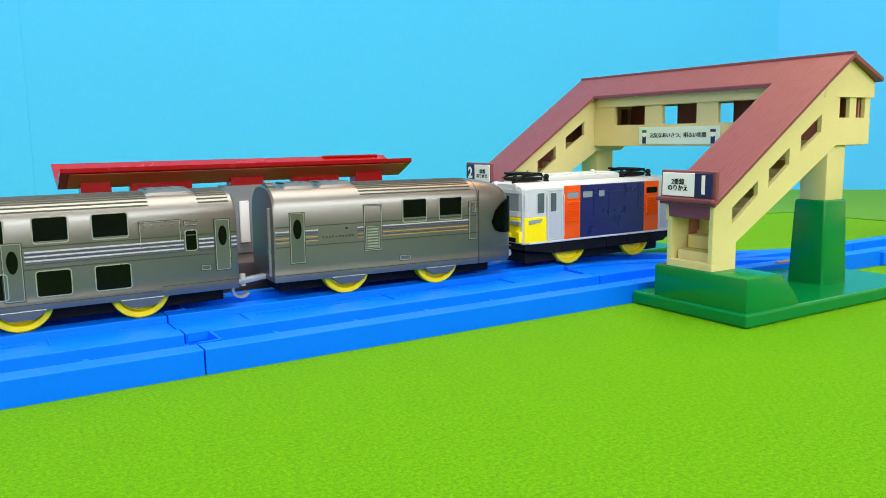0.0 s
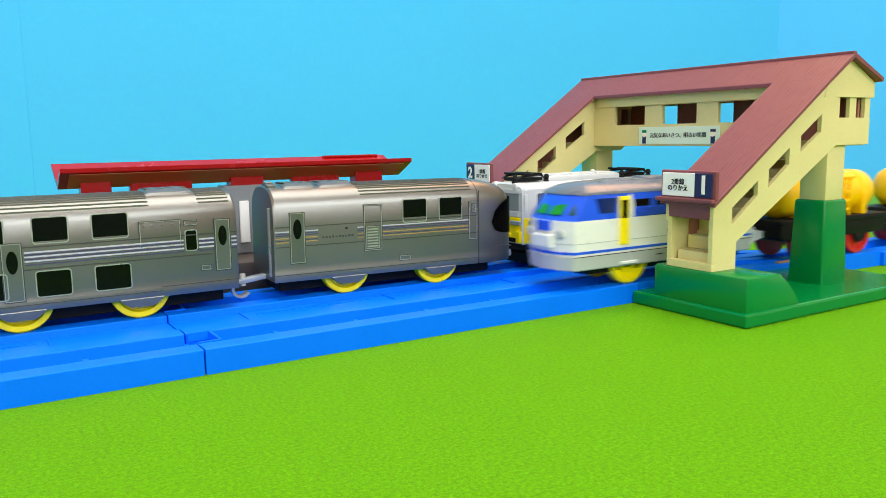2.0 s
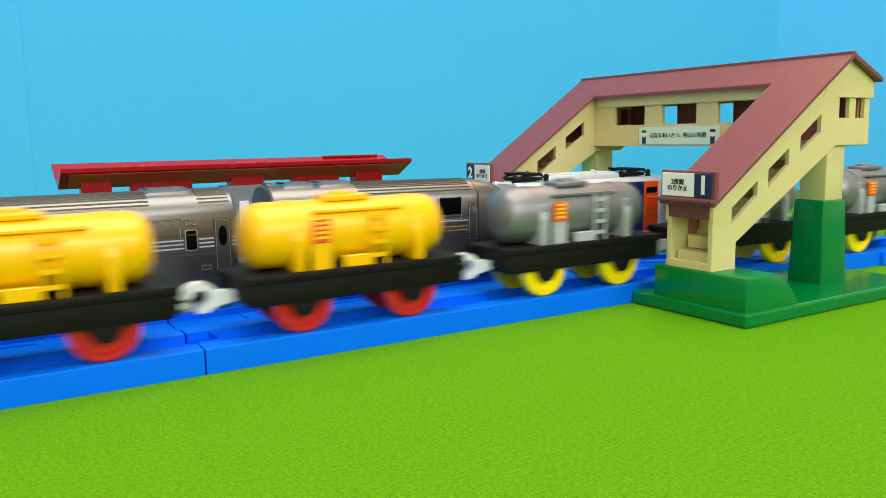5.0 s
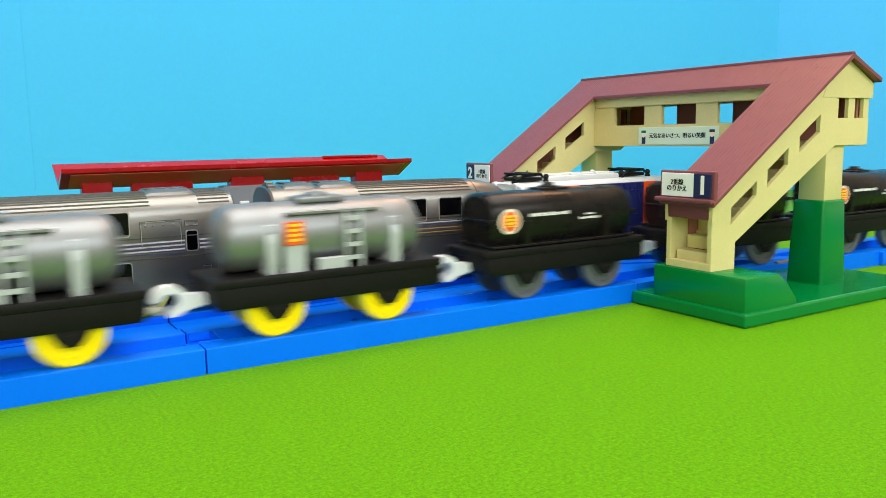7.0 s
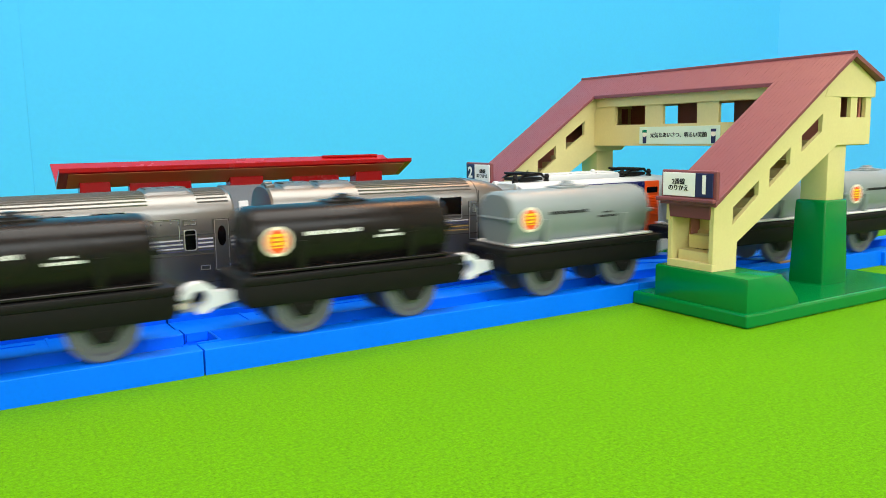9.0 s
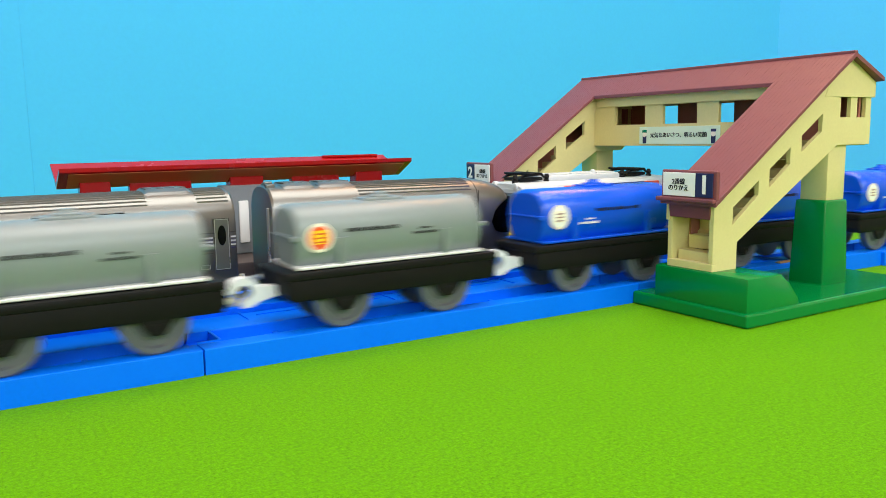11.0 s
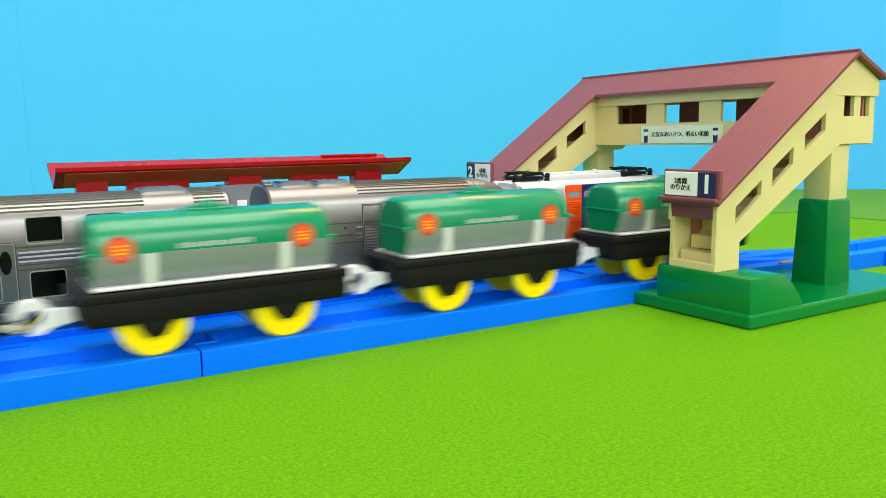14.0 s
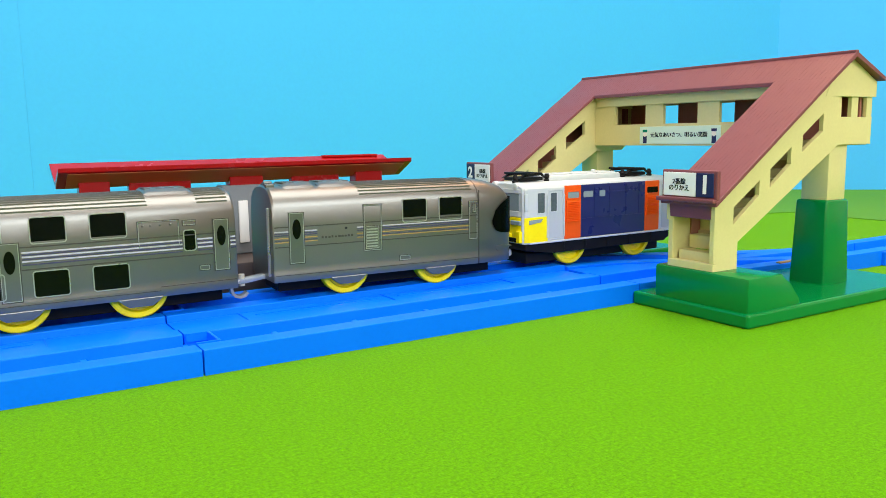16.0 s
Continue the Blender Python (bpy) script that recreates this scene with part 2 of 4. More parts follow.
def double_track(x0, x1):
    tr = thing("double_track", "blue plastic toy double track piece lying on the green sheet", "toy track", x0, 0, 0, "track pieces")
    part("track_bed", prism(B(), DOUBLE, "x", 0.35, x1 - x0 - 0.35), BLUE, tr, smooth=0)
    for y in (NEAR, FAR):
        bm = B()
        dentil(bm, 0.6, y, LOW if y == NEAR else RAIL)
        part("joint_tongue", bm, BLUE, tr, smooth=0)
    n = int((x1 - x0) // 36)
    bm = B()
    for i in range(1, n + 1):
        for y in (NEAR, FAR):
            box(bm, i * 36 - 1, i * 36 + 1, y - (8.9 if y == NEAR else 6.2), y + 8.9, 4.0, 5.35)
    tagged(part("sleepers", bm, BLUE, tr, smooth=0), kind="stuff")
    bm = B()
    for i in range(3):
        box(bm, 30 + i * 70, 31.0 + i * 70, NEAR + 19.4, FAR - 16.9, 8, 8.7)
    for a, b in ((36, 96), (106, 166)):
        box(bm, a, b, NEAR + 30.5, NEAR + 31.3, 8, 8.6)
    tagged(part("strip_ribs", bm, BLUE, tr, smooth=0), kind="stuff")
    return tr


def ease(u):
    u = min(1.0, max(0.0, u))
    return u * u * (3 - 2 * u)


# the train's way: straight along the double track, through the junction, then round a loop behind the camera
X_LEFT, X_RIGHT, Y_OUT, R_LOOP = -310.0, 590.0, 288.0, 215.0


def near_y(x):
    return NEAR - 10 * ease((x - 300) / 190)


def far_y(x):
    return FAR - 63 * ease((x - 296) / 176)


LEFT_C = (X_LEFT, NEAR - R_LOOP)
RIGHT_C = (X_RIGHT, Y_OUT - R_LOOP)
L_STRAIGHT = X_RIGHT - X_LEFT
L_ARC = math.pi * R_LOOP
L_LOOP = 2 * L_STRAIGHT + 2 * L_ARC


def way(s):
    """The point and heading (degrees) on the train's loop, s millimetres right of x = 0 along the visible straight."""
    d = (s - X_LEFT) % L_LOOP
    if d < L_STRAIGHT:
        x = X_LEFT + d
        return x, near_y(x), math.degrees(math.atan2(near_y(x + 1) - near_y(x - 1), 2))
    d -= L_STRAIGHT
    if d < L_ARC:
        a = d / R_LOOP
        return RIGHT_C[0] + R_LOOP * math.sin(a), RIGHT_C[1] + R_LOOP * math.cos(a), -math.degrees(a)
    d -= L_ARC
    if d < L_STRAIGHT:
        u = d / L_STRAIGHT
        return X_RIGHT - d, Y_OUT - 2 * R_LOOP + (NEAR - Y_OUT) * ease(u), -180.0
    a = (d - L_STRAIGHT) / R_LOOP
    return LEFT_C[0] - R_LOOP * math.sin(a), LEFT_C[1] - R_LOOP * math.cos(a), -180.0 - math.degrees(a)


def swept(bm, line):
    """The single track's profile along a line of (x, y, heading)."""
    rings = []
    for x, y, h in line:
        c, s = math.cos(radians(h)), math.sin(radians(h))
        rings.append(ring(bm, [(x - s * q, y + c * q, z) for q, z in LOWER]))
    return bridge(bm, rings)


double_track(-310.0, -144.6)
double_track(-144.6, 71.4)
double_track(71.4, 287.4)
junction = thing("junction_track", "blue plastic toy track junction where two lines merge", "toy track", group="track pieces")
part("straight_line", swept(B(), [(x, near_y(x), 0) for x in np.linspace(287.8, 503, 24)]), BLUE, junction, smooth=0)
bm = B()
swept(bm, [(x, far_y(x) - 0.0, math.degrees(math.atan2(far_y(x + 1) - far_y(x - 1), 2))) for x in np.linspace(287.8, 452, 30)])
for v in bm.verts:
    v.co.z += 1.2 * (1 - ease((v.co.x - 288) / 120)) - 0.35
part("branch_line", bm, BLUE, junction, smooth=0)
part("switch_lever", box(B(), 394, 410, 275, 278, 9.2, 10.2, 0.3), BRASS, junction, "small brown switch lever", 0)
part("web", prism(B(), [(288, 316), (372, 312), (372, 322), (288, 334)], "z", 0, 9), BLUE, junction, smooth=0)


def single_track(s0, s1, label="blue plastic toy track piece lying on the green sheet"):
    tr = thing("single_track", label, "toy track", group="track pieces")
    line = [way(s) for s in np.linspace(s0 + 0.4, s1 - 0.4, max(3, int((s1 - s0) / 12)))]
    part("track_bed", swept(B(), line), BLUE, tr, smooth=0)


s_a = 503.4
for k in range(13):
    s_b = min(s_a + 205, L_LOOP - 310.5)
    if s_b - s_a < 5:
        break
    single_track(s_a, s_b)
    s_a = s_b

# lug at the outer side of the joint beyond the footbridge
part("side_lug", box(B(), 486, 503.0, 266.5, 270, 0, 8.6, 0.5), BLUE, junction, smooth=0)

# ---- station footbridge ----
SLOPE = 0.69
NY0, NY1, FY0, FY1 = 233.0, 259.0, 398.0, 424.0


def roof_z(x):
    return 121.6 - SLOPE * (380 - x)


def stair(parent, y0, y1, nearer):
    """One covered stair: side frames with slanting openings, treads, inner lining."""
    o = 0.0 if nearer else 5.0
    for side, (a, b) in (("near", (y0, y0 + 2.2)), ("far", (y1 - 2.2, y1))):
        bm = B()
        prism(bm, [(286, 21.5), (301.5, 21.5), (301.5, 34), (375, 76.5), (403, 76.5), (403, 90), (362 - o, 90), (362 - o, 83.2), (346.3 - o, 73.6), (346.3 - o, roof_z(346.3 - o) - 5), (338 - o, roof_z(338 - o) - 5), (338 - o, 68),
                   (323 - o, 57.6), (323 - o, roof_z(323 - o) - 5), (315.5 - o, roof_z(315.5 - o) - 5), (315.5 - o, 54.6), (298 - o, 42), (298 - o, roof_z(298 - o) - 8), (286, roof_z(286) - 6)], "y", a, b)
        part("side_frame", bm, CREAM, parent, smooth=0)
        bm = B()
        prism(bm, [(284.6, roof_z(284.6) - 2), (284.6, roof_z(284.6) - (12.4 if nearer else 9.0)), (287, 43.5 if nearer else 47.5), (375, roof_z(375) - (17.2 if nearer else 14.4)), (403, 101.0), (403, 104), (372, roof_z(372) - 2)], "y", a - (0.7 if side == "near" else -0.7), b + (0.7 if side == "far" else -0.7))
        part("eaves_board", bm, CREAM, parent, smooth=0)
    for x0, x1, z0, z1 in [(288.3, 296, 24, 29.5), (295.2, 302, 29.7, 36)]:
        part("tread", box(B(), x0, x1, y0 + 2.4, y1 - 3.6, z0, z1, 0.3, 1), CREAM, parent, smooth=0)
    for k in range(2, 11):
        x0, x1, top = 288 + 7.4 * k, 296 + 7.4 * k, 35.4 + 4.3 * k
        part("tread", prism(B(), [(x0, 35 + 0.578 * (x0 - 301.5)), (x1, 35 + 0.578 * (x1 - 301.5)), (x1, top), (x0, top)], "y", y0 + 2.4, y1 - 3.6), CREAM, parent, smooth=0)
    bm = B()
    prism(bm, [(297, 30), (301, 32), (375, 76), (400.5, 78), (400.5, 103), (372, roof_z(372) - 6), (297, roof_z(297) - 6)], "y", y1 - 3.4, y1 - 2.4)
    part("stair_lining", bm, DKBROWN, parent, "brown inner lining of the stair", 0)
    part("stair_soffit", prism(B(), [(301.6, 34.3), (375, 76.7), (375, 79), (301.6, 37)], "y", y0 + 2.3, y1 - 3.5), CREAM, parent, smooth=0)
    part("lower_front", box(B(), 285.0, 288.2, y0 - 0.2, y1 + 0.2, 21.5, 25.1, 0.3, 1), CREAM, parent, smooth=0)
    for ya, yb in ((y0 - 0.25, y0 + 2.45), (y1 - 2.45, y1 + 0.25)):
        part("front_jamb", box(B(), 285.2, 288.0, ya, yb, 25, 53, 0.3, 1), CREAM, parent, smooth=0)
    part("valance", prism(B(), [(283.5, 54), (284.5, 45), (287, 45), (287, 54)], "y", y0 + 1.2, y1 - 1.2, 0.4), BROWN, parent, "brown valance over the stair entrance", 0)
    # roof slope with its board at the foot
    ya, yb = (y0 - 4.5, y1 + 1.5) if nearer else (y0 - 5.0, y1 + 2.0)
    part("stair_roof", prism(B(), [(281, roof_z(281)), (361.0, roof_z(361)), (361.0, roof_z(361) - 2.2), (281, roof_z(281) - 2.2)], "y", ya, yb, 0.3), BROWN, parent, "ribbed reddish-brown stair roof", 0)
    bm = B()
    k = int((yb - ya - 2) / 2.3)
    for i in range(k):
        y = ya + 1.6 + i * 2.3
        prism(bm, [(284, roof_z(284) - 0.5), (360.8, roof_z(360.8) - 0.5), (360.8, roof_z(360.8) + 0.1), (284, roof_z(284) + 0.1)], "y", y, y + 0.5)
    tagged(part("roof_ribs", bm, BROWN, parent, smooth=0), kind="stuff")
    board = part("end_board", box(B(), 281.2, 283.4, y0 - (4.4 if nearer else 0.5), y1 + 1.0, 54, 67, 0.6), BROWN, parent, "brown board carrying a platform sign", 0)
    part("end_sill", box(B(), 279.2, 284.5, y0 - 4, y1 + 3, 52.6, 54.6, 0.6), BROWN, parent, smooth=0)
    return board


fb = thing("footbridge", "cream toy footbridge with brown roof and green bases", "footbridge", group="station")
boards = [stair(fb, NY0, NY1, True), stair(fb, FY0, FY1, False)]


def wall_with_windows(parent, x0, x1, y0, y1, z0, z1, holes):
    """A wall along y with openings (ya, yb, za, zb), in one mesh."""
    bm = B()
    za, zb = min(h[2] for h in holes), max(h[3] for h in holes)
    box(bm, x0, x1, y0, y1, z0, za)
    box(bm, x0, x1, y0, y1, zb, z1)
    edges = [y0] + [e for h in sorted(holes) for e in h[:2]] + [y1]
    for a, b in zip(edges[::2], edges[1::2]):
        box(bm, x0, x1, a, b, za, zb)
    bmesh.ops.remove_doubles(bm, verts=bm.verts, dist=0.001)
    return part("bridge_wall", bm, CREAM, parent, smooth=0)


HOLES = [(274, 298, 89, 99.5), (313, 339, 89, 100), (353, 379, 89, 100.5)]
wall_with_windows(fb, 366, 368.2, NY1 - 2, FY0 + 2, 76, 106, HOLES)
BACK = [(314, 327, 89.5, 100.5), (357, 371, 89.5, 101)]
wall_with_windows(fb, 401, 403.2, NY0 + 2.2, FY1 - 2.2, 76, 106, BACK)
part("bridge_floor", box(B(), 366.2, 401, NY1 - 2, FY0 + 2, 76, 79), CREAM, fb, smooth=0)
for y0, y1 in ((NY1, 313.8), (327.2, 356.8), (371.2, FY1 - 4)):
    part("bridge_lining", box(B(), 399.2, 400.9, y0, y1, 79, 105), DKBROWN, fb, "brown inner lining", 0)
part("eaves_board", box(B(), 364.6, 366, NY1 + 3.5, FY0 - 4.5, 100.6, 107, 0.3, 1), CREAM, fb, smooth=0)
for y0, y1, near in ((NY0, NY1, True), (FY0, FY1, False)):
    # closed landing with two small windows in each outer side
    for side, (a, b) in (("near", (y0, y0 + 2.2)), ("far", (y1 - 2.2, y1))):
        for x0, x1 in ((362.3 if near else 357.3, 376.5), (385, 390.5), (398.2, 402.8)):
            part("landing_post", box(B(), x0, x1, a + 0.08, b - 0.08, 88.8, 101), CREAM, fb, smooth=0)
        part("gable", prism(B(), [(362, 100), (404.5, 100), (404.5, 107.6), (384, 118), (380, 120), (366, 109)], "y", a - (0.9 if side == "near" else -0.3), b - 0.3), CREAM, fb, smooth=0)
    part("landing_back", box(B(), 396, 397.5, y0 + 2.4, y1 - 2.4, 77, 100), DKBROWN, fb, smooth=0)
    part("landing_floor", box(B(), 368, 401, y0 + 2.2, y1 - 2.2, 76, 79), CREAM, fb, smooth=0)
ya, yb = NY0 - 4.5, FY1 + 2.0
part("bridge_roof", prism(B(), [(360.6, roof_z(360.6)), (380, 121.6), (406, 110.0), (406, 107.8), (380, 119.4), (360.6, roof_z(360.6) - 2.2)], "y", ya, yb, 0.3), BROWN, fb, "ribbed reddish-brown bridge roof", 0)
bm = B()
for i in range(int((yb - ya - 2) / 2.3)):
    y = ya + 1.6 + i * 2.3
    prism(bm, [(361.2, roof_z(361.2) - 0.5), (379.8, roof_z(379.8) - 0.5), (379.8, roof_z(379.8) + 0.1), (361.2, roof_z(361.2) + 0.1)], "y", y, y + 0.5)
tagged(part("roof_ribs", bm, BROWN, fb, smooth=0), kind="stuff")
part("ridge_cap", box(B(), 378.6, 381.4, ya, yb, 120.4, 122.2, 0.5), BROWN, fb, smooth=0)


def tapered(bm, x0, x1, y0, y1, z0, z1, t):
    bridge(bm, [ring(bm, [(x0 - t, y0 - t, z0), (x1 + t, y0 - t, z0), (x1 + t, y1 + t, z0), (x0 - t, y1 + t, z0)]), ring(bm, [(x0, y0, z1), (x1, y0, z1), (x1, y1, z1), (x0, y1, z1)])])
    bmesh.ops.bevel(bm, geom=list(bm.edges), offset=1.5, segments=3, affect="EDGES", profile=0.5, clamp_overlap=True)
    return bm


def base(parent, y0, y1, cy0, cy1):
    part("base_plate", prism(B(), [(282.5, y0), (424, y0), (424, y1), (282.5, y1)], "z", 0, 6.5, 1.2), GREEN, parent, "glossy green base plate", 0)
    bm = B()
    prism(bm, [(283.6, 5), (323, 5), (319, 9), (312, 17), (307, 21.7), (283.6, 21.7)], "y", y0 + 1.2, y0 + 54, 1.4)
    part("base_block", bm, GREEN, parent, "glossy green stepped base block", 40)
    part("column_foot", tapered(B(), 369.5, 388, cy0, cy1, 5, 49, 1.3), GREEN, parent, "green tapered column foot", 40)
    part("column", box(B(), 371.5, 386.5, cy0 + 1.5, cy1 - 1.5, 48, 76.5, 0.5), CREAM, parent, smooth=40)


base(fb, 211.5, 278.6, 233.5, 251)
base(fb, 372.0, 440.0, 400, 418)
part("haunch", prism(B(), [(353, 78), (395, 78), (395, 75), (391, 72.5), (366, 72.5), (353, 65)], "y", 398.4, 423, 0.4), CREAM, fb, smooth=0)

sign = tagged(new("platform_sign", mesh("platform_sign", box(B(), 280.7, 281.2, NY0 + 7.2, NY1 - 0.2, 55.2, 65.8, 0.15, 1), SIGNWHITE, 0)), "white transfer sign with black lettering beside a navy number one", "sign", "platform signs")
part("number_plate", box(B(), 280.65, 281.2, NY0 - 2.6, NY0 + 7.0, 55.2, 65.8, 0.15, 1), SIGNNAVY, sign, "navy plate", 0)
for k in range(3):
    lettering("lettering", "2番線\nのりかえ", 3.0, INK, sign, at(280.6 + 0.01 * k, NY0 + 16.4 + 0.12 * k, 60.2, ENDWAYS), bold=0.0)
lettering("numeral", "1", 11, SIGNWHITE, sign, at(280.5, NY0 + 2.0, 60.4, ENDWAYS), bold=0.42)
sign2 = tagged(new("platform_sign", mesh("platform_sign", box(B(), 280.7, 281.2, FY0 + 0.4, FY1 - 9.2, 55.2, 65.8, 0.15, 1), SIGNWHITE, 0)), "white transfer sign with black lettering beside a navy number two", "sign", "platform signs")
part("number_plate", box(B(), 280.65, 281.2, FY1 - 9.0, FY1 - 0.2, 55.2, 65.8, 0.15, 1), SIGNNAVY, sign2, "navy plate", 0)
for k in range(3):
    lettering("lettering", "1番線\nのりかえ", 3.0, INK, sign2, at(280.6 + 0.01 * k, FY0 + 8.3 + 0.12 * k, 60.2, ENDWAYS), bold=0.0)
lettering("numeral", "2", 9.5, SIGNWHITE, sign2, at(280.5, FY1 - 4.7, 60.4, ENDWAYS), bold=0.3)
banner = tagged(new("banner", mesh("banner", box(B(), 365.4, 365.9, 296, 357, 77, 87.4, 0.15, 1), MINT, 0)), "pale mint paper banner with a black slogan and two small figures", "banner")
for k in range(3):
    lettering("lettering", "元気なあいさつ、明るい笑顔", 3.3, INK, banner, at(365.3 + 0.01 * k, 326.4 + 0.13 * k, 82.2, ENDWAYS), bold=0.0)
for y, cap in ((352.5, GREENTANK), (300.5, SIGNNAVY)):
    fig = part("printed_figure", box(B(), 365.3, 365.45, y - 1.5, y + 1.5, 77.4, 81.8), SIGNNAVY, banner, "plain printed figure shape", 0)
    part("printed_head", lathe(B(), [(365.24, 1.6), (365.4, 1.6)], "x", (0, y, 82.9), 16), LABELCREAM, fig, smooth=0)
    part("printed_cap", box(B(), 365.2, 365.4, y - 1.8, y + 1.8, 84.0, 85.6), cap, fig, smooth=0)

# ---- platform with red canopy behind the far line ----
st = thing("platform_canopy", "red plastic butterfly canopy on red posts over a grey platform", "station canopy", group="station")
bm = B()
prism(bm, [(400, 69.6), (400, 71.8), (416, 64.4), (436, 73.2), (436.8, 72.2), (416, 61.4)], "x", 42, 227, 0.25)
part("canopy", bm, RED, st, smooth=0)
part("canopy_trim", box(B(), 186, 222, 433, 436, 72.0, 73.6, 0.5), RED, st, smooth=0)
# Added strip under the red wing; its orange is warm light put into colour.
part("soffit", prism(B(), [(401.5, 68.6), (401.5, 69.0), (413.5, 62.2), (413.5, 61.8)], "x", 46, 223), LITSOFFIT, st, "canopy underside, coloured orange-brown for the light on it", 0)
for x0, x1 in ((52, 65), (124, 141), (196, 212)):
    part("canopy_post", prism(B(), [(x0, 8), (x1, 8), (x1, 64.5), (x0 - 0.8, 64.5)], "y", 408.5, 417, 0.5), RED, st, smooth=0)
for x0, x1 in ((74, 104), (158, 186)):
    part("canopy_panel", box(B(), x0, x1, 411, 416, 30, 64.2, 0.6), RED, st, smooth=0)
part("platform", box(B(), 20, 250, 377, 450, 0, 24, 1.2), PLATFORM, st, "platform block, coloured dark for the shade behind the coaches", 40)
part("notice_board", box(B(), 126, 131, 404.6, 406, 30, 52, 0.3, 1), SIGNWHITE, st, "white notice board", 0)
part("pillar", box(B(), 118, 146, 406, 416, 24, 60, 0.6), GREYP, st, "grey pillar", 0)

# ---- train building blocks ----


def wheelset(parent, x, mat, r=12.0, inner=8.4, outer=13.6):
    """An axle with two dished wheels, at its own centre so that it can turn."""
    ax = new("axle", mesh("axle", lathe(B(), [(-inner, 1.4), (inner, 1.4)], "y", (0, 0, 0), 10), BLACK))
    ax.parent = parent
    ax.location = (x * MM, 0, r * MM)
    for s in (-1, 1):
        bm = B()
        o = s * outer
        i = s * inner
        lathe(bm, [(i, 3), (i, r - 0.4), (i + s * 0.4, r), (o - s * 0.5, r), (o, r - 0.5), (o, r - 2.4), (o - s * 1.7, r - 3.0), (o - s * 1.7, 6.6), (o - s * 0.7, 6.2), (o - s * 0.7, 4.4), (o - s * 1.6, 4.0), (o - s * 1.6, 2.2), (o - s * 0.4, 1.8), (o - s * 0.4, 0.5)], "y", (0, 0, 0), 36)
        w = part("wheel", bm, mat, ax, "", 35)
        part("wheel_mark", box(B(), -0.5, 0.5, o - s * 1.7 - 0.15, o - s * 1.7 + 0.3, 6.8, r - 3.4), mat, w, smooth=0)
    return ax


def coupler(parent, x, z, mat=None):
    """A white hook plate reaching forwards (towards -x) from x: a neck and an open round eye."""
    bm = B()
    cx, ro, ri = x - 13.0, 6.5, 3.1
    outer = [(cx + ro * math.cos(radians(a)), z + 0.6 + ro * 0.92 * math.sin(radians(a))) for a in range(20, 181, 20)]
    inner = [(cx + 0.3 + ri * math.cos(radians(a)), z + 0.6 + ri * math.sin(radians(a))) for a in range(170, -81, -25)]
    prism(bm, [(x + 1, z + 2.0)] + outer + inner + [(cx - 0.8, z - 3.8), (cx - 0.6, z - 5.2), (cx + 2.4, z - 5.2), (cx + 6.0, z - 3.2), (x + 1, z - 1.6)], "y", -3.0, 3.0)
    part("front_hook", bm, mat or WHITE, parent, "white plastic coupling hook", 40)


def coupler_pin(parent, x, z):
    bm = B()
    box(bm, x, x + 8.5, -1.9, 1.9, z - 1.3, z + 0.7, 0.6)
    lathe(bm, [(z - 2.4, 1.4), (z + 3.0, 1.4)], "z", (x + 7.2, 0, 0), 12)
    part("rear_pin", bm, TONGUE, parent, "cream plastic coupling bar", 40)


def bars(bm, x0, x1, z0, z1, y, n, seed):
    """Unreadable lettering as small plain bars on a side."""
    rnd = random.Random(seed)
    w = (x1 - x0) / n
    for i in range(n):
        a = x0 + i * w
        box(bm, a, a + w * rnd.uniform(0.55, 0.8), y - 0.12, y + 0.12, z0, z0 + (z1 - z0) * rnd.uniform(0.7, 1.0))
    return bm


def shell(profile, xs, bm=None):
    """Cross-sections (y, z) along x with a scale each: xs rows are (x, width scale, height scale, base z)."""
    bm = bm or B()
    rings = []
    for x, sw, sh, z0 in xs:
        rings.append(ring(bm, [(x, y * sw, z0 + (z - z0) * sh) for y, z in profile]))
    return bridge(bm, rings)


# ---- standing silver train on the far line ----
Z0 = RAIL
HALF = 17.3
SIDE = [(-HALF + 0.25, 8.6), (-HALF - 0.12, 12.2), (-HALF, 12.6), (-HALF, 16), (-HALF, 34), (-HALF + 0.5, 42), (-HALF + 2.0, 46.2), (-HALF + 5, 49.0), (-9, 50.6), (-4, 51.3), (0, 51.5)]
COACH = SIDE + [(-y, z) for y, z in reversed(SIDE[:-1])]


def framed_pane(parent, x0, x1, z0, z1, y, r=0.9, mat=None, rim=None):
    """A dark pane in a raised rounded rim on the side facing -y."""
    w = part("window", prism(B(), rounded(x0, x1, z0, z1, r), "y", y - 0.12, y + 0.8), mat or GLASS, parent, "dark smoked window", 0)
    bm = B()
    o, i = rounded(x0 - 0.4, x1 + 0.4, z0 - 0.4, z1 + 0.4, r + 0.3), rounded(x0, x1, z0, z1, r)
    rings = [ring(bm, [(p[0], yy, p[1]) for p in poly]) for poly, yy in ((o, y + 0.3), (o, y - 0.35), (i, y - 0.35), (i, y + 0.3))]
    bridge(bm, rings, cap=False)
    part("window_rim", bm, rim or GLINTSILVER, w, smooth=0)
    return w


def rounded(x0, x1, z0, z1, r, n=4):
    pts = []
    for cx, cz, a0 in ((x1 - r, z1 - r, 0), (x0 + r, z1 - r, 90), (x0 + r, z0 + r, 180), (x1 - r, z0 + r, 270)):
        for k in range(n + 1):
            a = radians(a0 + 90 * k / n)
            pts.append((cx + r * math.cos(a), cz + r * math.sin(a)))
    return pts


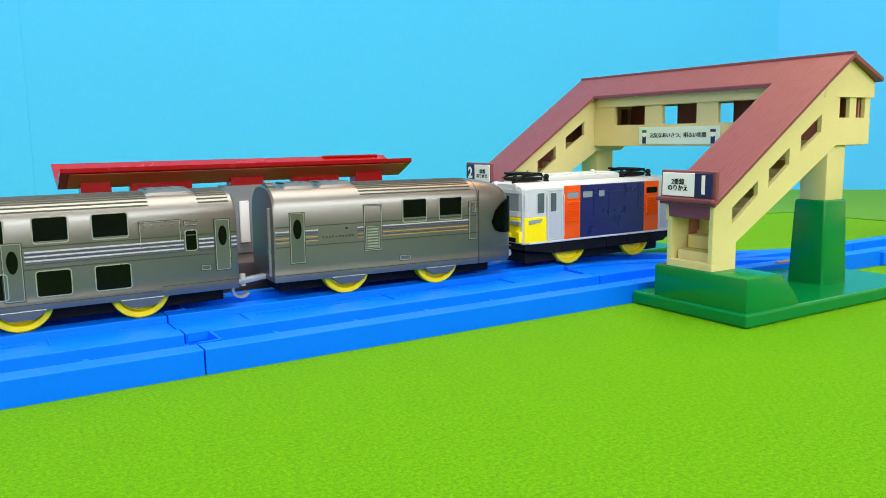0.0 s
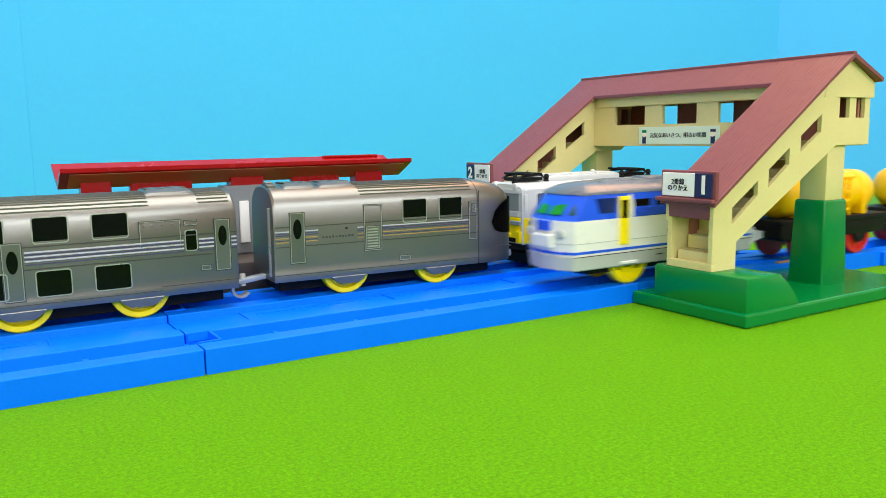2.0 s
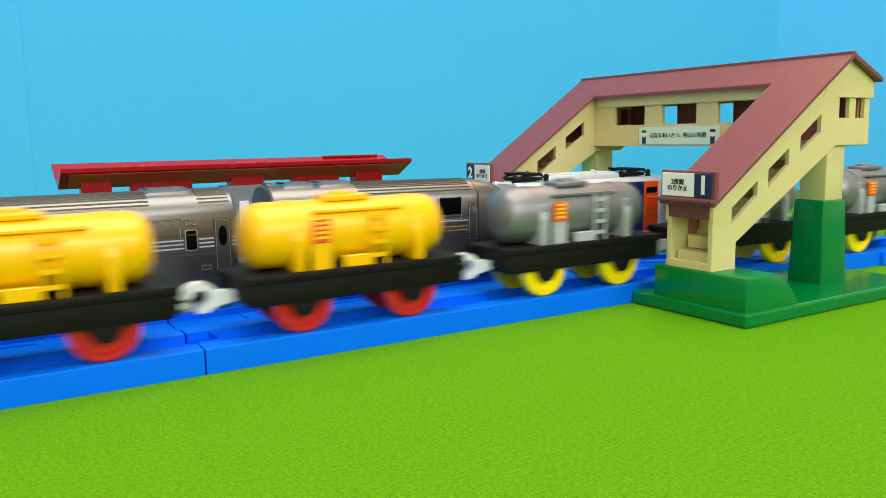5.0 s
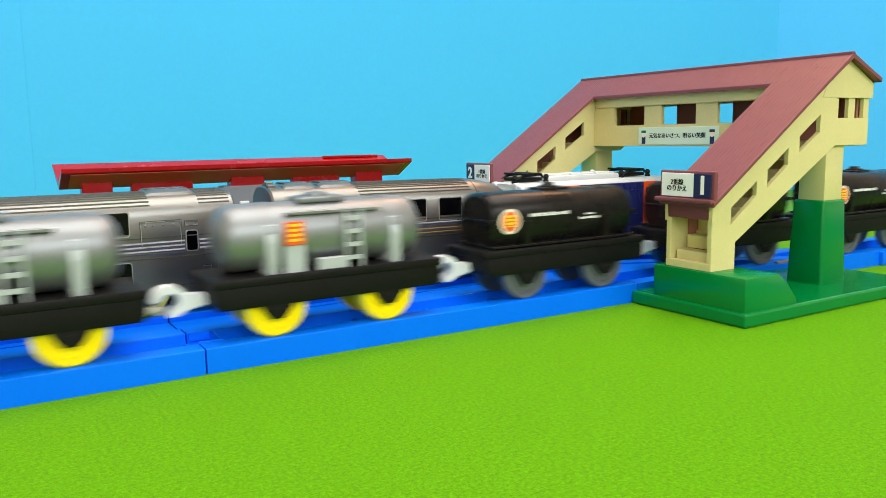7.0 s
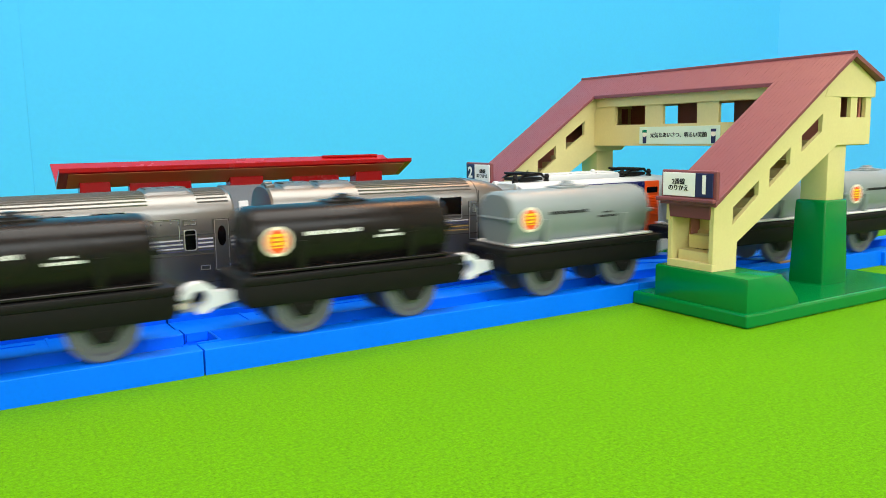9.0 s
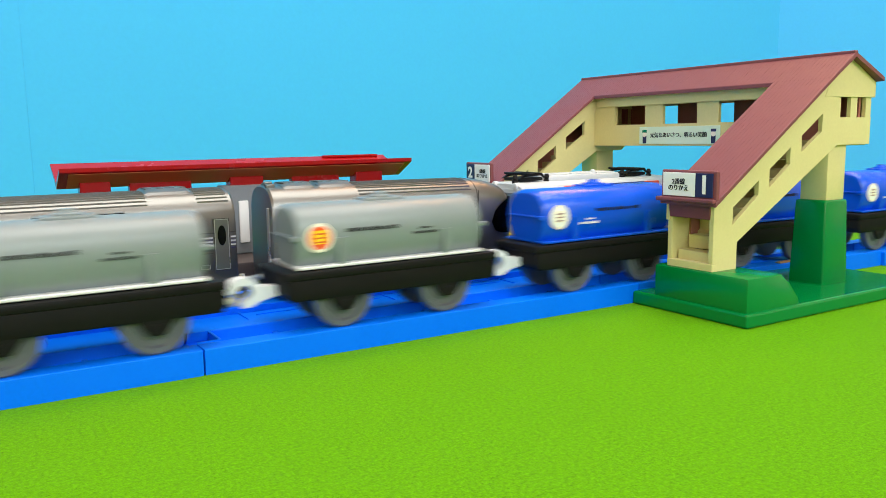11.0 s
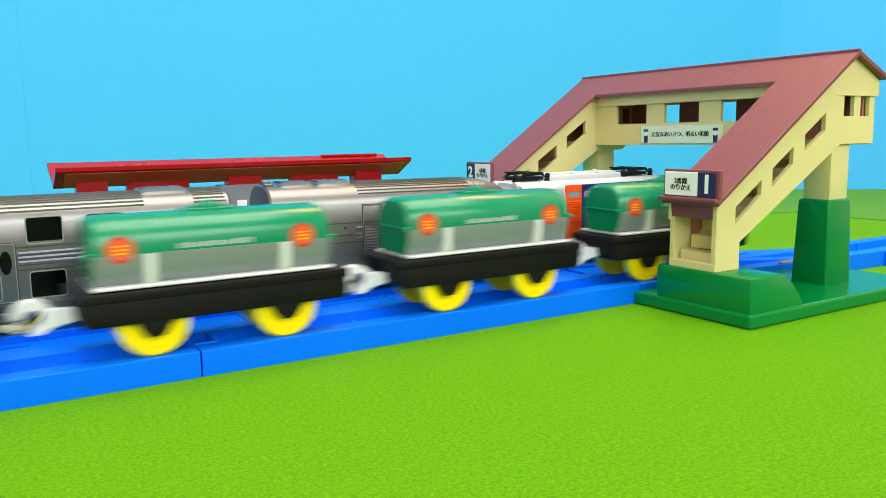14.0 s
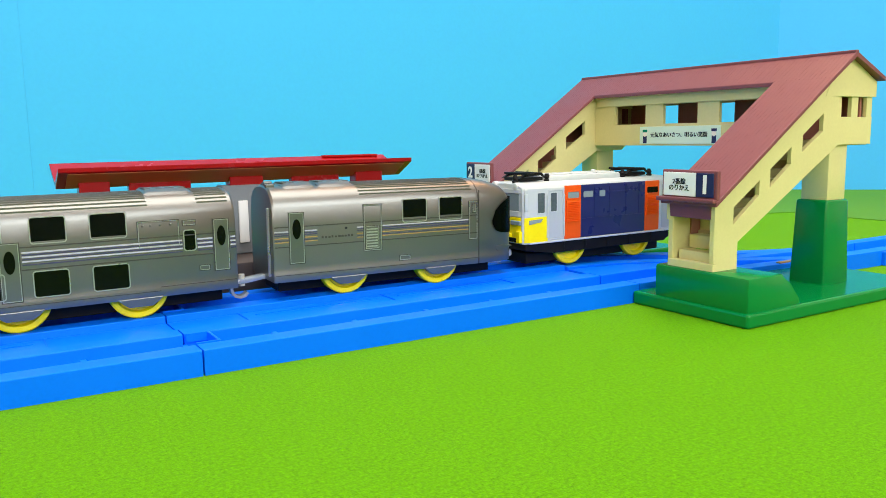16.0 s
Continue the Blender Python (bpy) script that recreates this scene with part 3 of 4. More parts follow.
def line_panel(bm, x0, x1, z0, z1, y, w=0.45):
    """A raised thin outline, such as a door's edge."""
    box(bm, x0, x0 + w, y - 0.25, y + 0.2, z0, z1)
    box(bm, x1 - w, x1, y - 0.25, y + 0.2, z0, z1)
    box(bm, x0 + w, x1 - w, y - 0.25, y + 0.2, z0, z0 + w)
    box(bm, x0 + w, x1 - w, y - 0.25, y + 0.2, z1 - w, z1)


def outline(parent, name, x0, x1, z0, z1, y, label=""):
    """A raised edge, lightened to carry its highlight, with a dark shut line round it."""
    bm = B()
    line_panel(bm, x0, x1, z0, z1, y, 0.24)
    o = part(name, bm, GLINTSILVER, parent, label, 0)
    bm = B()
    line_panel(bm, x0 - 0.3, x1 + 0.3, z0 - 0.3, z1 + 0.3, y + 0.1, 0.28)
    part("shut_line", bm, SILVERDK, o, smooth=0)
    return o


def coach_door(parent, x0, x1, z0, z1, y):
    d = part("door", box(B(), x0, x1, y - 0.2, y + 0.3, z0, z1, 0.15, 1), SILVER, parent, "silver coach door with oval window", 0)
    bm = B()
    line_panel(bm, x0 - 0.05, x1 + 0.05, z0 - 0.05, z1 + 0.05, y - 0.1, 0.25)
    part("door_frame", bm, GLINTSILVER, d, smooth=0)
    bm = B()
    line_panel(bm, x0 - 0.45, x1 + 0.45, z0 - 0.45, z1 + 0.45, y + 0.02, 0.38)
    part("shut_line", bm, SILVERDK, d, smooth=0)
    cx, cz, a, b = (x0 + x1) / 2, z0 + (z1 - z0) * 0.68, (x1 - x0) * 0.30, (z1 - z0) * 0.20
    part("oval_pane", prism(B(), [(cx + a * math.cos(t), cz + b * math.sin(t)) for t in np.linspace(0, 2 * math.pi, 24, endpoint=False)], "y", y - 0.4, y), GLASS, d, smooth=0)


def roof_ribs(parent, x0, x1):
    bm = B()
    ys, zs = [p[0] for p in SIDE[4:]], [p[1] for p in SIDE[4:]]
    for k in range(12):
        y = -14.9 + 1.55 * k
        z = float(np.interp(-abs(y), ys, zs))
        box(bm, x0, x1, y - 0.4, y + 0.4, z - 0.5, z + 0.3)
    tagged(part("roof_ribs", bm, SILVER, parent, smooth=0), kind="stuff")


def stripes(parent, spans, rows, y):
    for z0, z1, mat in rows:
        bm = B()
        for a, b in spans:
            box(bm, a, b, y - 0.22, y + 0.2, z0, z1)
        part("side_stripe", bm, mat, parent, smooth=0)


def aircon(parent, x0, x1):
    bm = B()
    shell([(-10.5, 49.0), (-9.6, 51.2), (-6.5, 52.6), (6.5, 52.6), (9.6, 51.2), (10.5, 49.0)], [(x0, 0.97, 0.7, 49), (x0 + 1.6, 1, 1, 49), (x1 - 1.6, 1, 1, 49), (x1, 0.97, 0.7, 49)], bm)
    u = part("roof_unit", bm, ROOFUNIT, parent, "silver roof air unit", 40)
    n = 4
    for i in range(n):
        x = x0 + (x1 - x0) * (i + 0.5) / n
        part("unit_grille", box(B(), x - (x1 - x0) * 0.07, x + (x1 - x0) * 0.07, -6.5, 4, 52.4, 52.75, 0.1, 1), SILVERDK, u, smooth=0)


def bogie(parent, x):
    bm = B()
    prism(bm, [(x - 9, 9), (x + 9, 9), (x + 7, 7.0), (x + 4.5, 5.4), (x - 4.5, 5.4), (x - 7, 7.0)], "y", -17.6, -13.9, 0.3)
    part("bogie_cover", bm, SILVER, parent, smooth=0)


def silver_coach():
    """The double-deck coach: 0 at its middle."""
    c = thing("sleeper_coach", "silver double-deck toy sleeping coach with yellow wheels", "toy train car", 40, FAR, Z0, "standing train")
    part("body", shell(COACH, [(-62.5, 0.97, 0.985, 8.6), (-61.5, 1, 1, 8.6), (61.5, 1, 1, 8.6), (62.5, 0.97, 0.985, 8.6)]), SILVER, c, "silver painted body", 30)
    # Underframe carried down in black to stand for the shadow below the coach.
    part("underframe", box(B(), -58, 58, -7.6, 13, 2.4, 8.8, 0.5), BLACK, c, "black underframe", 0)
    y = -HALF - 0.05
    for x0, x1 in ((-16, -4), (5, 18), (-38, -26)):
        framed_pane(c, x0, x1, 34.6, 44.2, y + 0.25)
        framed_pane(c, x0, x1, 14.0, 23.6, y)
    framed_pane(c, 40.6, 45, 27, 35.2, y)
    coach_door(c, 53, 59, 17.5, 39, y)
    coach_door(c, -27, -20.5, 13, 35, y)
    stripes(c, [(-19.5, 39.7), (45.9, 52.2), (59.8, 62)], [(31.0, 31.6, STRIPEW), (30.2, 30.7, STRIPEP), (29.3, 29.9, STRIPEW), (28.5, 29.0, STRIPEP), (27.6, 28.2, STRIPEW), (26.4, 26.9, STRIPEP)], y)
    for x0, x1, z0, z1 in ((-62, 62, 33.1, 33.6), (-20, 52, 24.5, 25.0), (-62, 30, 11.0, 11.3), (30, 62, 12.6, 12.9)):
        part("panel_line", box(B(), x0, x1, y - 0.14, y + 0.2, z0, z1), SILVERDK, c, smooth=0)
    for a in ((22.5, 38.6, 29.5, 40), (40.4, 45.4, 37.5, 39.4), (46.5, 50.5, 18, 20)):
        outline(c, "service_hatch", *a, y)
    for i, x in enumerate((24.5, 27.5, 31.5, 35.5)):
        part("rivet", lathe(B(), [(y - 0.4, 0.1), (y - 0.3, 0.45), (y + 0.2, 0.5)], "y", (x, 0, 38.3), 8), SILVER, c)
    roof_ribs(c, -61, 27)
    aircon(c, 27, 46)
    roof_ribs(c, 47, 60)
    for x in (-22, 22):
        wheelset(c, x, WYELLOW)
        bogie(c, x)
    coupler_pin(c, 62, 8.5)
    return c


def end_coach():
    """The end coach with a raked rounded nose towards +x."""
    c = thing("end_coach", "silver toy end coach with dark rounded nose and yellow wheels", "toy train car", 182, FAR, Z0, "standing train")
    rows = [(-62.5, 0.97, 0.985, 8.6), (-61.5, 1, 1, 8.6), (44, 1, 1, 8.6), (49, 0.99, 0.992, 8.6), (54, 0.965, 0.972, 8.6), (59, 0.925, 0.94, 8.6), (62.5, 0.87, 0.905, 8.6), (65.2, 0.78, 0.865, 8.6), (66.8, 0.64, 0.82, 8.6), (67.2, 0.5, 0.79, 8.6)]
    part("body", shell(COACH, rows), SILVER, c, "silver painted body with tapering nose", 30)
    # Black underframe made deeper here too, in place of the shadow beneath.
    part("underframe", box(B(), -58, 56, -7.6, 13, 2.8, 8.8, 0.5), BLACK, c, "black underframe", 0)
    # dark wrap-round nose glass
    bm = B()
    ring_a, ring_b = [], []
    for x, z0, z1, k in ((52.5, 28.5, 30.0, 0.975), (54.5, 25.0, 35.0, 0.963), (58, 23.6, 38.2, 0.934), (61.5, 23.2, 40.2, 0.885), (64.2, 23.2, 41.2, 0.822), (65.8, 23.2, 41.6, 0.745), (67.0, 23.2, 41.6, 0.62), (67.6, 23.2, 41.4, 0.3)):
        ring_a.append(((x, -HALF * k - 0.55, z0)))
        ring_b.append(((x, -HALF * k - 0.30, z1)))
    lo = [bm.verts.new(p) for p in ring_a] + [bm.verts.new((p[0], -p[1], p[2])) for p in reversed(ring_a)]
    hi = [bm.verts.new(p) for p in ring_b] + [bm.verts.new((p[0], -p[1], p[2])) for p in reversed(ring_b)]
    for i in range(len(lo) - 1):
        bm.faces.new((lo[i], lo[i + 1], hi[i + 1], hi[i]))
    bmesh.ops.solidify(bm, geom=bm.faces[:], thickness=0.5)
    part("nose_glass", bm, GLASS, c, "black wrap-round nose window", 60)
    bm = B()
    prism(bm, [(56, 14.0), (65, 16.4), (60, 17.2), (54, 16.6)], "y", -HALF * 0.95 - 0.3, -HALF * 0.8)
    part("nose_fin", bm, SILVER, c, smooth=0)
    y = -HALF - 0.05
    for x0, x1 in ((1.5, 14), (21.5, 34)):
        framed_pane(c, x0, x1, 32.4, 43.0, y + 0.2)
    coach_door(c, -55, -48.5, 17, 39.5, y)
    for a in ((-19, -10, 20, 41.5), (38.5, 43.2, 21.5, 40.5), (40.5, 42.4, 35.0, 39.2), (-0.5, 5, 14, 16.2)):
        outline(c, "service_hatch", *a, y)
    grille = outline(c, "side_grille", -18.2, -11.4, 20.8, 31.4, y - 0.05)
    for i in range(7):
        part("grille_slat", box(B(), -17.6, -12.0, y - 0.35, y + 0.2, 21.6 + i * 1.35, 22.2 + i * 1.35), GLINTSILVER, grille, smooth=0)
    stripes(c, [(-62, -55.6), (-48, -42), (-22.5, -19.4), (-9.6, 38)], [(31.1, 31.6, STRIPEW), (30.4, 30.8, STRIPEP), (29.5, 30.0, STRIPEP)], y)
    stripes(c, [(-62, -55.6), (-48, -42), (-22.5, -19.4), (-9.6, 38)], [(28.2, 28.65, STRIPEO), (27.3, 27.6, STRIPEP), (26.4, 26.8, STRIPEO)], y)
    part("lettering", bars(B(), -40, -24, 27.4, 28.5, y, 10, 3), SILVERDK, c, smooth=0)
    part("emblem", lathe(B(), [(y - 0.3, 0.6), (y + 0.2, 0.6)], "y", (-28, 0, 31.4), 10), INK, c)
    for x0, x1, z0, z1 in ((-62, 44, 33.2, 33.7), (-62, 44, 24.3, 24.8), (-62, 44, 11.6, 11.9), (44, 44.4, 9, 46)):
        part("panel_line", box(B(), x0, x1, y - 0.14, y + 0.2, z0, z1), SILVERDK, c, smooth=0)
    part("nose_seam", shell([(p[0] * 1.004, p[1] + 0.1) for p in COACH], [(43.8, 1, 1, 8.6), (44.4, 1, 1, 8.6)]), SILVERDK, c, smooth=0)
    roof_ribs(c, -20, 41)
    aircon(c, -55, -40)
    aircon(c, -38, -21)
    for i, (yy, h) in enumerate(((-6, 4), (-1, 5.4), (3, 4.4), (7, 3.6))):
        part("end_fitting", box(B(), -62 + i * 0.7, -58 + i * 0.5, yy - 1.5, yy + 1.5, 47, 49.5 + h * 0.7, 0.5), SILVER, c, smooth=0)
    part("end_handrail", box(B(), -63.6, -62.4, -12.6, -11.0, 11, 42, 0.3, 1), GLINTSILVER, c, smooth=0)
    for x in (-27, 22):
        wheelset(c, x, WYELLOW)
        bogie(c, x)
    bm = B()
    prism(bm, [(-75.5, 7.6), (-72, 7.2), (-58, 9.2), (-58, 11.0), (-74, 9.4)], "y", -2.6, 2.6, 0.4)
    arc = [(-74 + 4.6 * math.cos(radians(a)), 5.0 + 4.6 * math.sin(radians(a))) for a in range(60, 331, 30)]
    arc += [(-74 + 3.3 * math.cos(radians(a)), 5.0 + 3.3 * math.sin(radians(a))) for a in range(330, 59, -30)]
    prism(bm, arc, "y", -2.2, 2.2)
    part("front_hook", bm, CLEARHOOK, c, "cloudy clear coupling hook", 40)
    box_hook = B()
    box(box_hook, 58, 68, -3.2, 3.2, 5.2, 9.4, 1.4)
    part("rear_pin", box_hook, WHITE, c, "clear white coupling", 40)
    # it stands a little askew in the wide track
    c.rotation_euler = (0, radians(0.35), radians(-2.6))
    c.location.y -= 0.0028
    c.location.z -= 0.0004
    return c


def white_locomotive():
    """White electric locomotive with orange and navy side panels: its yellow-nosed cab towards -x."""
    c = thing("white_locomotive", "white toy electric locomotive with orange and navy sides and yellow front", "toy locomotive", 310, FAR, Z0, "standing train")
    y = -16.8
    half = [(-16.8, 14.0), (-16.8, 43.6), (-15.8, 45.2), (-12, 46.6), (0, 47.2)]
    prof = half + [(-a, b) for a, b in reversed(half[:-1])]
    part("body", shell(prof, [(-51.4, 0.90, 0.97, 14), (-50.4, 0.97, 0.99, 14), (-48.6, 1, 1, 14), (60, 1, 1, 14), (62, 0.95, 0.98, 14)]), LOCOSHELL, c, "white body", 30)
    # Black box added to stand for the dark shade between the wheels.
    part("shade_box", box(B(), -46, 56, -11, 11, 2.2, 8.4, 0.8), BLACK, c, "black box added for the shade under the locomotive", 0)
    part("underframe", prism(B(), [(-50, 13.8), (-50, 10.2), (-40, 9.0), (-30, 7.6), (56, 7.6), (60, 10), (60, 13.8)], "y", -16.2, 16.2, 0.5), BLACK, c, "black underframe", 0)
    for x in (-24, -8, 9, 26, 44):
        part("frame_rib", box(B(), x, x + 1.2, -16.7, -16.0, 8.2, 13.6, 0.2, 1), BLACK, c, smooth=0)
    for x0, x1 in ((-23.6, -11.9), (38.2, 50.0)):
        p = part("orange_panel", prism(B(), rounded(x0, x1, 14.9, 44.4, 0.8), "y", y - 0.35, y + 0.4), ORANGE, c, "orange side panel", 0)
        for i in range(12):
            part("louvre", prism(B(), [(y - 0.3, 24.4 + i * 0.96), (y - 1.05, 24.5 + i * 0.96), (y - 0.3, 25.1 + i * 0.96)], "x", x0 + 1.4, x1 - 0.9), ORANGE, p, smooth=0)
        part("louvre_jamb", box(B(), x0 + 0.9, x0 + 1.4, y - 1.1, y - 0.3, 24, 36.4), ORANGE, p, smooth=0)
    navy = part("navy_panel", box(B(), -11.8, 38.1, y - 0.35, y + 0.4, 14.9, 44.4, 0.2, 1), NAVY, c, "navy blue side panel", 0)
    for x0, x1, mat in ((-21.6, -13.2, GREYGLASS), (-10.2, -2.8, GREYGLASS), (1.8, 6.4, GREYGLASS), (39.6, 48.8, GLASS)):
        framed_pane(c, x0, x1, 37.3, 40.8, y - 0.25, 0.7, mat, ORANGE if abs(x0) > 12 else NAVY)
    for x in (-2.0, 9.5, 22.5, 33):
        part("panel_line", box(B(), x, x + 0.4, y - 0.6, y, 26, 43), NAVY, navy, smooth=0)
    part("panel_line", box(B(), -11.5, 37.8, y - 0.6, y, 25.2, 25.6), NAVY, navy, smooth=0)
    part("panel_line", box(B(), 7, 33, y - 0.75, y, 39.2, 40.0, 0.1, 1), NAVY, navy, smooth=0)
    for x, z in ((-0.6, 39.4), (-0.6, 41.6), (22.8, 42.4), (22.8, 37.6), (27.5, 41.8)):
        part("rivet", lathe(B(), [(y - 0.9, 0.15), (y - 0.75, 0.5), (y - 0.2, 0.55)], "y", (x, 0, z), 8), NAVY, navy)
    part("body_line", box(B(), -48, 61, y - 0.55, y + 0.3, 13.7, 14.7, 0.2, 1), LOCOSHELL, c, smooth=0)
    # cab side
    door = part("cab_door", box(B(), -34.6, -25.2, y - 0.15, y + 0.3, 16.0, 42.2, 0.2, 1), CABGREY, c, "white cab door", 0)
    bm = B()
    line_panel(bm, -35.2, -24.6, 15.4, 42.8, y - 0.15, 0.6)
    part("door_outline", bm, LOCOSHELL, door, smooth=0)
    framed_pane(c, -33.4, -29.2, 30.8, 41.0, y - 0.1, 0.6, CABPANE, LOCOSHELL)
    framed_pane(c, -42.4, -37.6, 30.4, 41.2, y - 0.05, 0.6, CABPANE, LOCOSHELL)
    for x in (-36.2, -24.2):
        part("handrail", box(B(), x, x + 0.5, y - 0.8, y, 16.5, 40, 0.15, 1), LOCOSHELL, c, smooth=0)
    part("rear_door", box(B(), 52.4, 59, y - 0.2, y + 0.3, 16.0, 42.0, 0.2, 1), CABGREY, c, "white rear cab door", 0)
    framed_pane(c, 53.8, 57.6, 31, 41, y - 0.05, 0.6, GLASS, LOCOSHELL)
    # cab front: yellow below, windscreen above
    nose = [(-35.4, -17.05), (-49.0, -17.05), (-50.6, -16.3), (-52.2, -12), (-52.6, 0), (-52.2, 12), (-50.6, 16.3), (-49.0, 17.05), (-35.4, 17.05)]
    part("yellow_front", prism(B(), nose, "z", 14.6, 28.3, 0.25), WYELLOW, c, "yellow lower cab and front", 0)
    brow = [(-48.6, -16.9), (-50.6, -16.3), (-52.2, -12), (-52.6, 0), (-52.2, 12), (-50.6, 16.3), (-48.6, 16.9)]
    for z0, z1 in ((28.6, 31.6), (41.2, 43.4)):
        part("windscreen_rim", prism(B(), brow, "z", z0, z1, 0.3), LOCOSHELL, c, smooth=0)
    scr = [(-49.6, -16.2), (-50.3, -15.4), (-51.6, -11.6), (-51.9, 0), (-51.6, 11.6), (-50.3, 15.4), (-49.6, 16.2)]
    part("windscreen", prism(B(), scr, "z", 31.7, 41.1), GREYGLASS, c, "grey windscreen", 0)
    for yy in (-0.6, 15.2):
        part("windscreen_pillar", box(B(), -52.5, -51.2, yy, yy + 1.2, 31.6, 41.2), LOCOSHELL, c, smooth=0)
    part("windscreen_pillar", box(B(), -50.9, -48.9, -17.0, -15.6, 31.6, 41.2, 0.4), LOCOSHELL, c, smooth=0)
    for yy in (-10.5, 10.5):
        part("headlight", box(B(), -53.0, -51.6, yy - 4.2, yy + 4.2, 24.2, 26.6, 0.3, 1), GREYGLASS, c, "slanted headlight strip", 0)
    part("headlight", prism(B(), [(-48.4, 24.4), (-40.4, 25.4), (-38.8, 27.2), (-48.4, 26.8)], "y", -17.35, -16.8), GREYGLASS, c, "slanted headlight strip", 0)
    part("roof_lamp", lathe(B(), [(-52.9, 1.2), (-52.5, 2.0), (-50, 2.1)], "x", (0, -9.6, 45.0), 16), LOCOSHELL, c, "round roof lamp")
    part("roof_lamp", lathe(B(), [(-52.9, 1.2), (-52.5, 2.0), (-50, 2.1)], "x", (0, 9.6, 45.0), 16), LOCOSHELL, c, "round roof lamp")
    for yy in (-13.6, 13.6):
        part("front_step", box(B(), -53.6, -51.4, yy - 1.6, yy + 1.6, 14.6, 21, 0.4), WYELLOW, c, smooth=0)
    part("front_step", box(B(), -53.8, -52.0, -7, 7, 17.4, 19.4, 0.4), WYELLOW, c, smooth=0)
    part("front_gap", box(B(), -53.0, -52.0, -11, 11, 14.9, 17.2), BLACK, c, smooth=0)
    part("front_hook", box(B(), -58, -49, -3.0, 3.0, 6.0, 10.0, 1.2), WHITE, c, "clear white coupling", 40)
    # roof
    part("roof_box", box(B(), -28, 26, -9, 9, 46.4, 49.8, 1.0), LOCOSHELL, c, "white roof housing", 40)
    for x0, x1 in ((-26, -11), (-9, 8), (10, 24)):
        part("roof_hatch", box(B(), x0, x1, -6.5, 6.5, 49.6, 50.6, 0.4), LOCOSHELL, c, smooth=0)
    part("roof_knob", lathe(B(), [(50, 1.6), (51.6, 1.4), (52.0, 0.6)], "z", (9, -4, 0), 12), LOCOSHELL, c)
    for x in (-39.5, 40):
        pan = part("pantograph", box(B(), x - 7.5, x + 8.5, -7.5, 7.5, 47.4, 49.4, 0.7), BLACK, c, "folded black pantograph", 40)
        for yy in (-7.5, 7.5):
            part("pantograph_arm", prism(B(), [(x - 9, 48.6), (x - 4, 51.4), (x + 7, 51.8), (x + 9.5, 48.6), (x + 7, 50.4), (x - 4, 50.0)], "y", yy - 0.9, yy + 0.9, 0.15), BLACK, pan, smooth=0)
        for dx in (-4, 3.5):
            part("pantograph_shoe", box(B(), x + dx - 1.3, x + dx + 1.3, -10.5, 10.5, 50.8, 52.0, 0.4), BLACK, pan, smooth=0)
        for dx in (-10.5, 11.5):
            part("insulator", lathe(B(), [(46.2, 1.3), (47.4, 1.9), (48.2, 1.2), (49.2, 1.8), (51, 0.9)], "z", (x + dx, -7, 0), 12), BLACK, pan)
    for x in (-16.2, 34.8):
        wheelset(c, x, WYELLOW)
    return c


silver_coach()
end_coach()
white_locomotive()

# ---- the moving goods train ----


